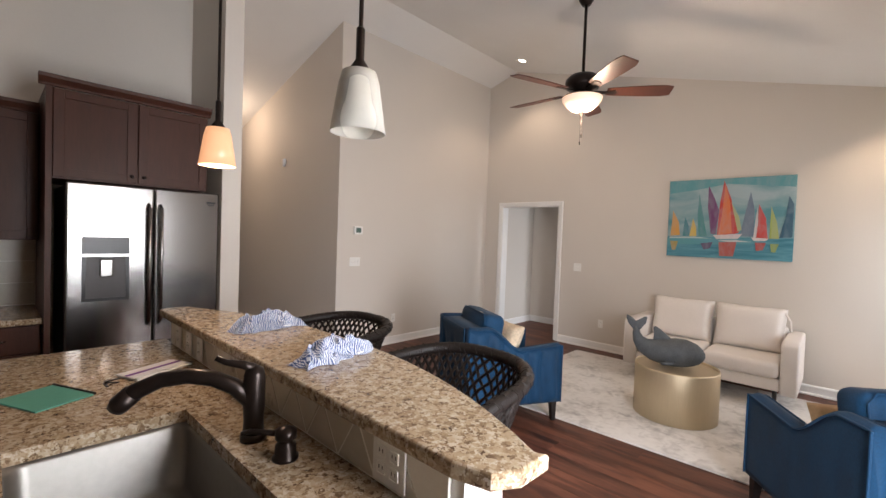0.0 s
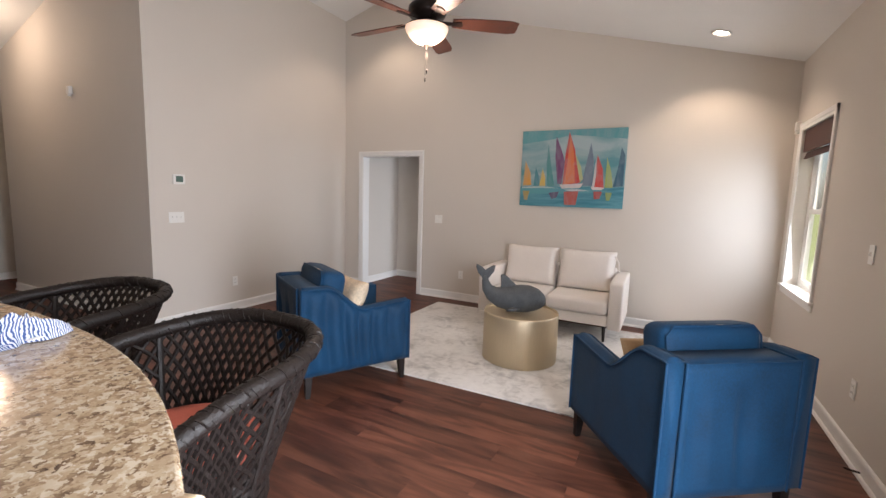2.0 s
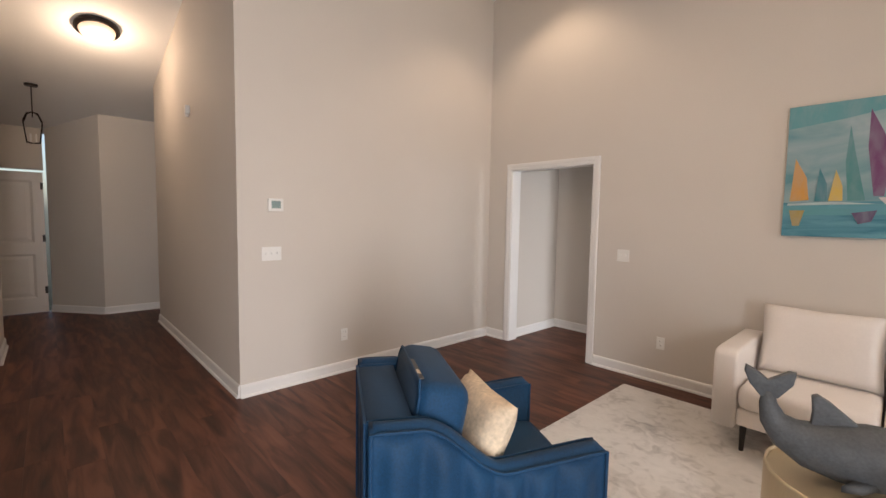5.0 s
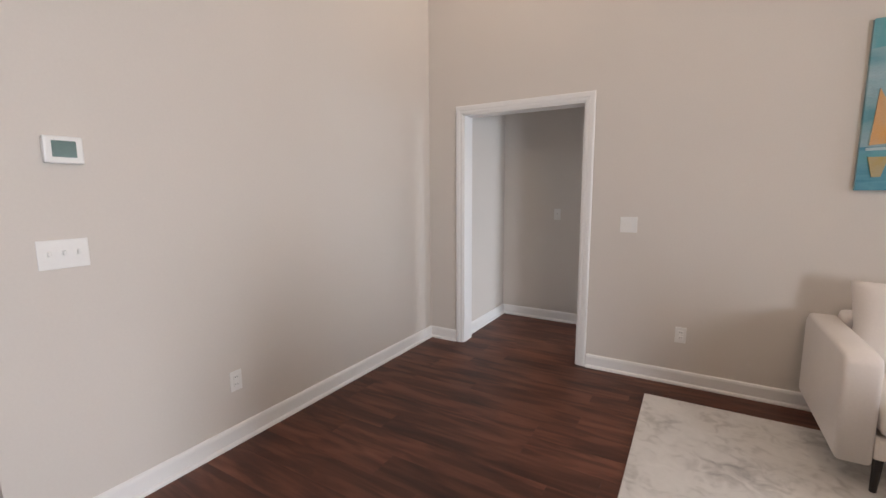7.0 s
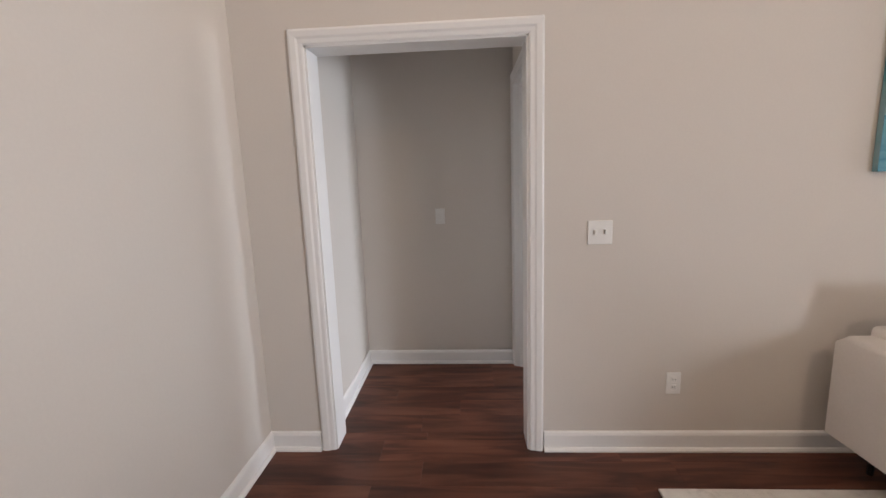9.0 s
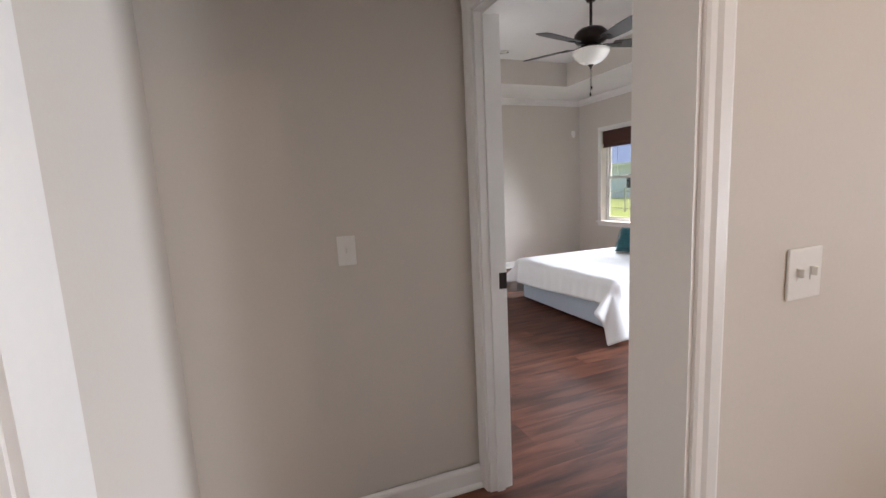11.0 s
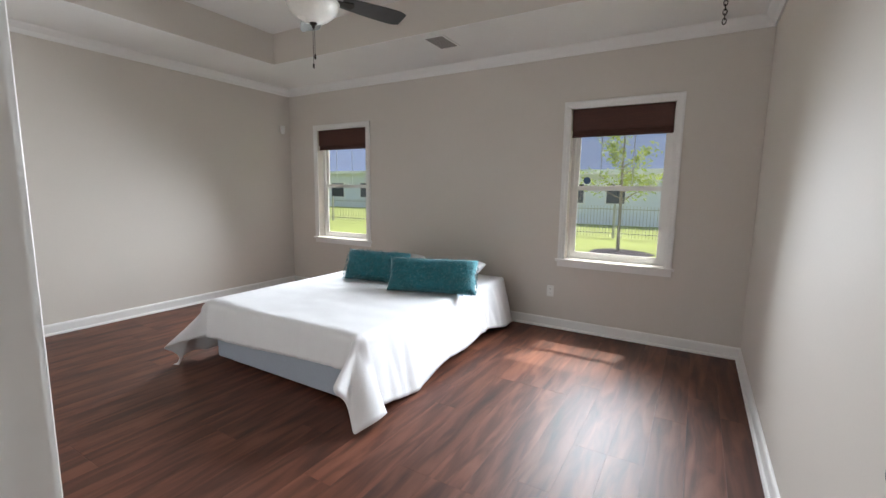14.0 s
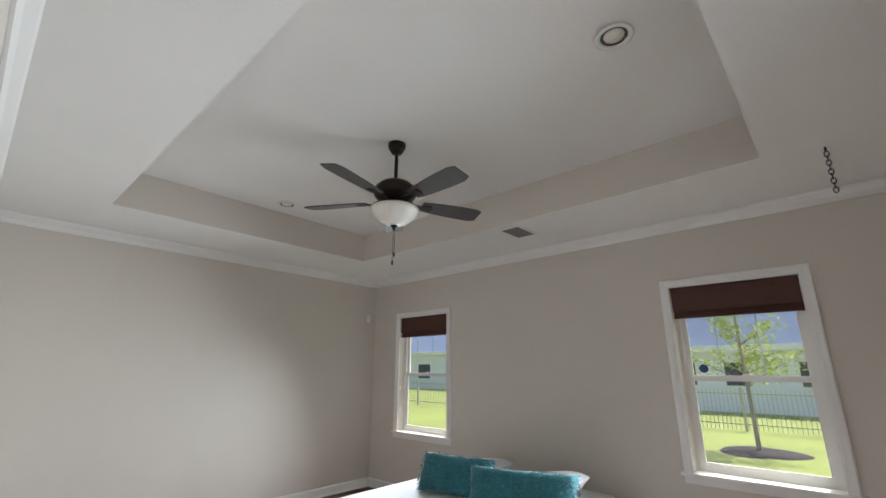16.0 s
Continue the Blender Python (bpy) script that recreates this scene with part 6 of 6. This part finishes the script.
# ---------------------------------------------------------------- outdoors, seen through the windows
GRASS = material("bright_lawn", (0.26, 0.30, 0.075), 0.95, vary=0.25, scale=0.5, fine=6)
SIDING = material("pale_grey_siding", (0.80, 0.82, 0.85), 0.7, vary=0.05, scale=1, fine=8, stretch=(1, 1, 8))
ROOFING = material("blue_grey_shingles", (0.23, 0.28, 0.42), 0.9, vary=0.15, scale=1, fine=12)
FENCE_PAINT = material("weathered_fence_paint", (0.46, 0.43, 0.34), 0.5)
MULCH = material("dark_mulch", (0.035, 0.025, 0.03), 0.95, vary=0.4, scale=6, fine=30, bump=0.6, bump_scale=14)
BARK = material("young_bark", (0.30, 0.25, 0.20), 0.9, vary=0.3, scale=10, bump=0.5, bump_scale=40)
LEAF = material("spring_leaves", (0.22, 0.27, 0.04), 0.6, vary=0.35, scale=3)
n, l = links_of(LEAF)
thin = n.new("ShaderNodeBsdfTranslucent")
thin.inputs["Color"].default_value = (0.42, 0.50, 0.08, 1)
both = n.new("ShaderNodeMixShader")
both.inputs["Fac"].default_value = 0.55
l.new(n["Principled BSDF"].outputs[0], both.inputs[1])
l.new(thin.outputs[0], both.inputs[2])
l.new(both.outputs[0], n["Material Output"].inputs["Surface"])
FAR = material("far_trees", (0.05, 0.09, 0.035), 0.9, vary=0.5, scale=0.15, fine=1)
structure("ground", boxed((EAST + 0.17, -400, -0.5), (800, 400, -0.3)), GRASS, "sunlit green lawn reaching to the horizon", "lawn")


def neighbour_house(m, label, w, d, eave, ridge, wins):
    """Hipped roof along local y; front wall faces -x at x=0."""
    h = thing("neighbour_house", m, label, "house")
    bm = boxed((0, -w / 2, 0), (d, w / 2, eave))
    part("wall", bm, SIDING, h)
    bm = bmesh.new()
    lo = [bm.verts.new((x, y, eave - 0.02)) for x, y in ((-0.5, -w / 2 - 0.5), (d + 0.5, -w / 2 - 0.5), (d + 0.5, w / 2 + 0.5), (-0.5, w / 2 + 0.5))]
    run = min(d / 2, w / 2 - 0.5)
    ra, rb = bm.verts.new((d / 2, -w / 2 + run, ridge)), bm.verts.new((d / 2, w / 2 - run, ridge))
    for f in ((lo[3], lo[0], ra, rb), (lo[1], lo[2], rb, ra), (lo[0], lo[1], ra), (lo[2], lo[3], rb), lo[::-1]):
        bm.faces.new(f)
    bmesh.ops.recalc_face_normals(bm, faces=bm.faces)
    part("roof", bm, ROOFING, h)
    part("fascia", boxed((-0.56, -w / 2 - 0.4, eave - 0.12), (-0.5, w / 2 + 0.4, eave + 0.16)), TRIM, h)
    for y, z, ww, hh in wins:
        wn_ = part("window", boxed((-0.06, y - ww / 2 - 0.09, z - 0.09), (0.0, y + ww / 2 + 0.09, z + hh + 0.09)), TRIM, h)
        part("pane", boxed((-0.075, y - ww / 2, z), (-0.061, y + ww / 2, z + hh)), DARKPANE, wn_)
    return h


DARKPANE = material("dark_window_glass", (0.05, 0.06, 0.075), 0.05, vary=0.1)
neighbour_house(pose(25.5, -2.0, -0.3), "grey house with a large blue-grey roof across the lawn", 20.5, 11, 2.75, 9.6, [(3.6, 1.15, 0.9, 1.0), (6.3, 1.15, 0.9, 1.0), (8.4, 1.15, 0.9, 1.0), (0.8, 1.15, 0.9, 1.0), (-3.0, 1.0, 0.9, 1.1)])
neighbour_house(pose(33.0, 31.0, -0.3), "pale grey house beyond the fence", 22.0, 10, 3.3, 8.0, [(-3.0, 1.0, 1.0, 1.3), (0.5, 1.0, 1.6, 1.3), (4.0, 1.0, 1.0, 1.3)])
fence = thing("picket_fence", pose(18.4, 0, -0.3), "weathered grey picket fence along the lawn", "fence")
part("rail", boxed((-0.015, -12, 0.18), (0.015, 34, 0.21)), FENCE_PAINT, fence)
part("rail", boxed((-0.015, -12, 1.08), (0.015, 34, 1.11)), FENCE_PAINT, fence)
picket_data = None
for k in range(230):
    y = -4 + 0.115 * k
    if picket_data is None:
        pk0 = part("picket", boxed((-0.008, -0.008, 0.03), (0.008, 0.008, 1.22)), FENCE_PAINT, fence)
        picket_data = pk0.data
    else:
        pk0 = new("picket", picket_data)
        pk0.parent = fence
    pk0.location = (0, y, 0)
for k in range(12):
    part("post", boxed((-0.03, -0.03 - 4 + 2.4 * k, 0), (0.03, 0.03 - 4 + 2.4 * k, 1.3)), FENCE_PAINT, fence)


def young_tree(m, label, h, seed, leaves=1300):
    t = thing("young_tree", m, label, "tree")
    rnd = random.Random(seed)
    bm = bmesh.new()
    tube(bm, [(0, 0, 0), (0.02, 0.01, h * 0.35), (-0.02, 0.02, h * 0.7), (0.01, 0, h)], [0.05, 0.042, 0.028, 0.008], 8)
    tips = []
    for k in range(22):
        z = h * rnd.uniform(0.34, 0.96)
        a = rnd.uniform(0, 2 * math.pi)
        ln = (1.15 - z / h) * h * 0.34 * rnd.uniform(0.6, 1.2) + 0.15
        tip = Vector((ln * math.cos(a), ln * math.sin(a), z + ln * 0.55))
        tube(bm, [(0, 0, z), tip * 0.5 + Vector((0, 0, z * 0.5 - 0.02)), tip], [0.016, 0.010, 0.004], 5)
        tips.append((Vector((0, 0, z)), tip))
    part("trunk", bm, BARK, t)
    bm = bmesh.new()
    for k in range(leaves):
        a, b = rnd.choice(tips)
        p = a.lerp(b, rnd.uniform(0.35, 1.1)) + Vector((rnd.gauss(0, 1), rnd.gauss(0, 1), rnd.gauss(0, 1))) * 0.13
        d = Vector((rnd.gauss(0, 1), rnd.gauss(0, 1), rnd.gauss(0, 0.6))).normalized() * rnd.uniform(0.05, 0.09)
        s = d.orthogonal().normalized() * 0.028
        vs = [bm.verts.new(q) for q in (p - d, p + s, p + d, p - s)]
        bm.faces.new(vs)
    part("crown", bm, LEAF, t)
    return t


young_tree(pose(14.5, 2.44, -0.3), "young staked tree with sparse yellow-green leaves", 3.7, 8)
bm = bmesh.new()
vs = [bm.verts.new((14.3 + 0.85 * (1 + 0.1 * math.sin(5 * a)) * math.cos(a), 2.4 + 0.85 * (1 + 0.12 * math.sin(3 * a)) * math.sin(a), -0.29)) for a in [2 * math.pi * i / 28 for i in range(28)]]
bm.faces.new(vs)
vc = bmesh.ops.extrude_face_region(bm, geom=list(bm.faces))
for g in vc["geom"]:
    if isinstance(g, bmesh.types.BMVert):
        g.co = Vector((14.3, 2.4, -0.24)).lerp(g.co, 0.8) + Vector((0, 0, 0.02))
bmesh.ops.recalc_face_normals(bm, faces=bm.faces)
tagged(part("mulch_bed", bm, MULCH), "dark mulch ring round the young tree", "mulch")
bench = thing("garden_bench", pose(13.5, 9.9, -0.3, 0, 0, -25), "white garden bench on the lawn", "bench")
part("seat", boxed((-0.2, -0.6, 0.40), (0.2, 0.6, 0.45), 0.01), TRIM, bench)
for y in (-0.45, 0.45):
    part("leg", boxed((-0.15, y - 0.06, 0.0), (0.15, y + 0.06, 0.40)), TRIM, bench)
rnd = random.Random(5)
bm = bmesh.new()
for k in range(9000):
    y = rnd.uniform(-120, 160)
    top = 4 + 2 * noise.noise(Vector((y * 0.06, 1, 0))) + noise.noise(Vector((y * 0.3, 4, 0)))
    p = Vector((rnd.uniform(78, 95), y, -0.3 + top * math.sqrt(rnd.random())))
    d = Vector((rnd.gauss(0, 1), rnd.gauss(0, 1), rnd.gauss(0, 1))).normalized() * 0.9
    s = d.orthogonal().normalized() * 0.7
    vs = [bm.verts.new(q) for q in (p - d, p + s, p + d, p - s)]
    bm.faces.new(vs)
tagged(part("far_woods", bm, FAR), "distant line of dark green trees", "woods", kind="stuff")


# ---------------------------------------------------------------- floor planks
def plank_mesh(length, width):
    bm = bmesh.new()
    g = 0.0002
    lo, hi = (g, g), (length - g, width - g)
    b = 0.0004
    top = [bm.verts.new(p) for p in ((lo[0] + b, lo[1] + b, 0), (hi[0] - b, lo[1] + b, 0), (hi[0] - b, hi[1] - b, 0), (lo[0] + b, hi[1] - b, 0))]
    low = [bm.verts.new(p) for p in ((*lo, -b / 2), (hi[0], lo[1], -b / 2), (*hi, -b / 2), (lo[0], hi[1], -b / 2))]
    bot = [bm.verts.new(p) for p in ((*lo, -0.011), (hi[0], lo[1], -0.011), (*hi, -0.011), (lo[0], hi[1], -0.011))]
    bm.faces.new(top)
    for k in range(4):
        bm.faces.new((low[k], low[(k + 1) % 4], top[(k + 1) % 4], top[k]))
        bm.faces.new((bot[k], bot[(k + 1) % 4], low[(k + 1) % 4], low[k]))
    me = bpy.data.meshes.new("plank")
    bm.to_mesh(me)
    bm.free()
    me.materials.append(FLOOR)
    return me


def lay_floor(name, label, x0, x1, y0, y1, singles, seed, width=0.178, length=1.22):
    """Rows of planks along x, ends staggered. singles(x, y) says which are laid as pieces of their own."""
    fl = tagged(new(name), label, "floor", kind="structure")
    rnd = random.Random(seed)
    cache, count = {}, 0
    verts, faces = [], []
    y = y0
    while y < y1 - 0.001:
        w = min(width, y1 - y)
        x = x0
        first = rnd.choice((0.3, 0.5, 0.72, 0.95, 1.22))
        while x < x1 - 0.001:
            ln = min(first if x == x0 else length, x1 - x)
            key = (round(ln, 3), round(w, 3))
            if count < 290 and singles(x + ln / 2, y + w / 2):
                if key not in cache:
                    cache[key] = plank_mesh(ln, w)
                p = new("plank", cache[key])
                p.parent = fl
                p.location = (x, y, 0)
                count += 1
            else:
                if key not in cache:
                    cache[key] = plank_mesh(ln, w)
                k = len(verts)
                verts += [(v.co.x + x, v.co.y + y, v.co.z) for v in cache[key].vertices]
                faces += [tuple(k + i for i in f.vertices) for f in cache[key].polygons]
            x += ln
        y += w
    if verts:
        me = bpy.data.meshes.new("more_planks")
        me.from_pydata(verts, [], faces)
        me.materials.append(FLOOR)
        ob = new("more_planks", me)
        ob.parent = fl
        tagged(ob, kind="stuff")
    return fl


lay_floor("floor_living", "dark red-brown laminate plank floor", -5.0, EAST, -9.0, 0.145, lambda x, y: y > -4.9 and x > -0.4, 3)
lay_floor("floor_bedroom", "dark red-brown laminate bedroom floor", 0.29, EAST, 0.145, 5.62, lambda x, y: True, 4)
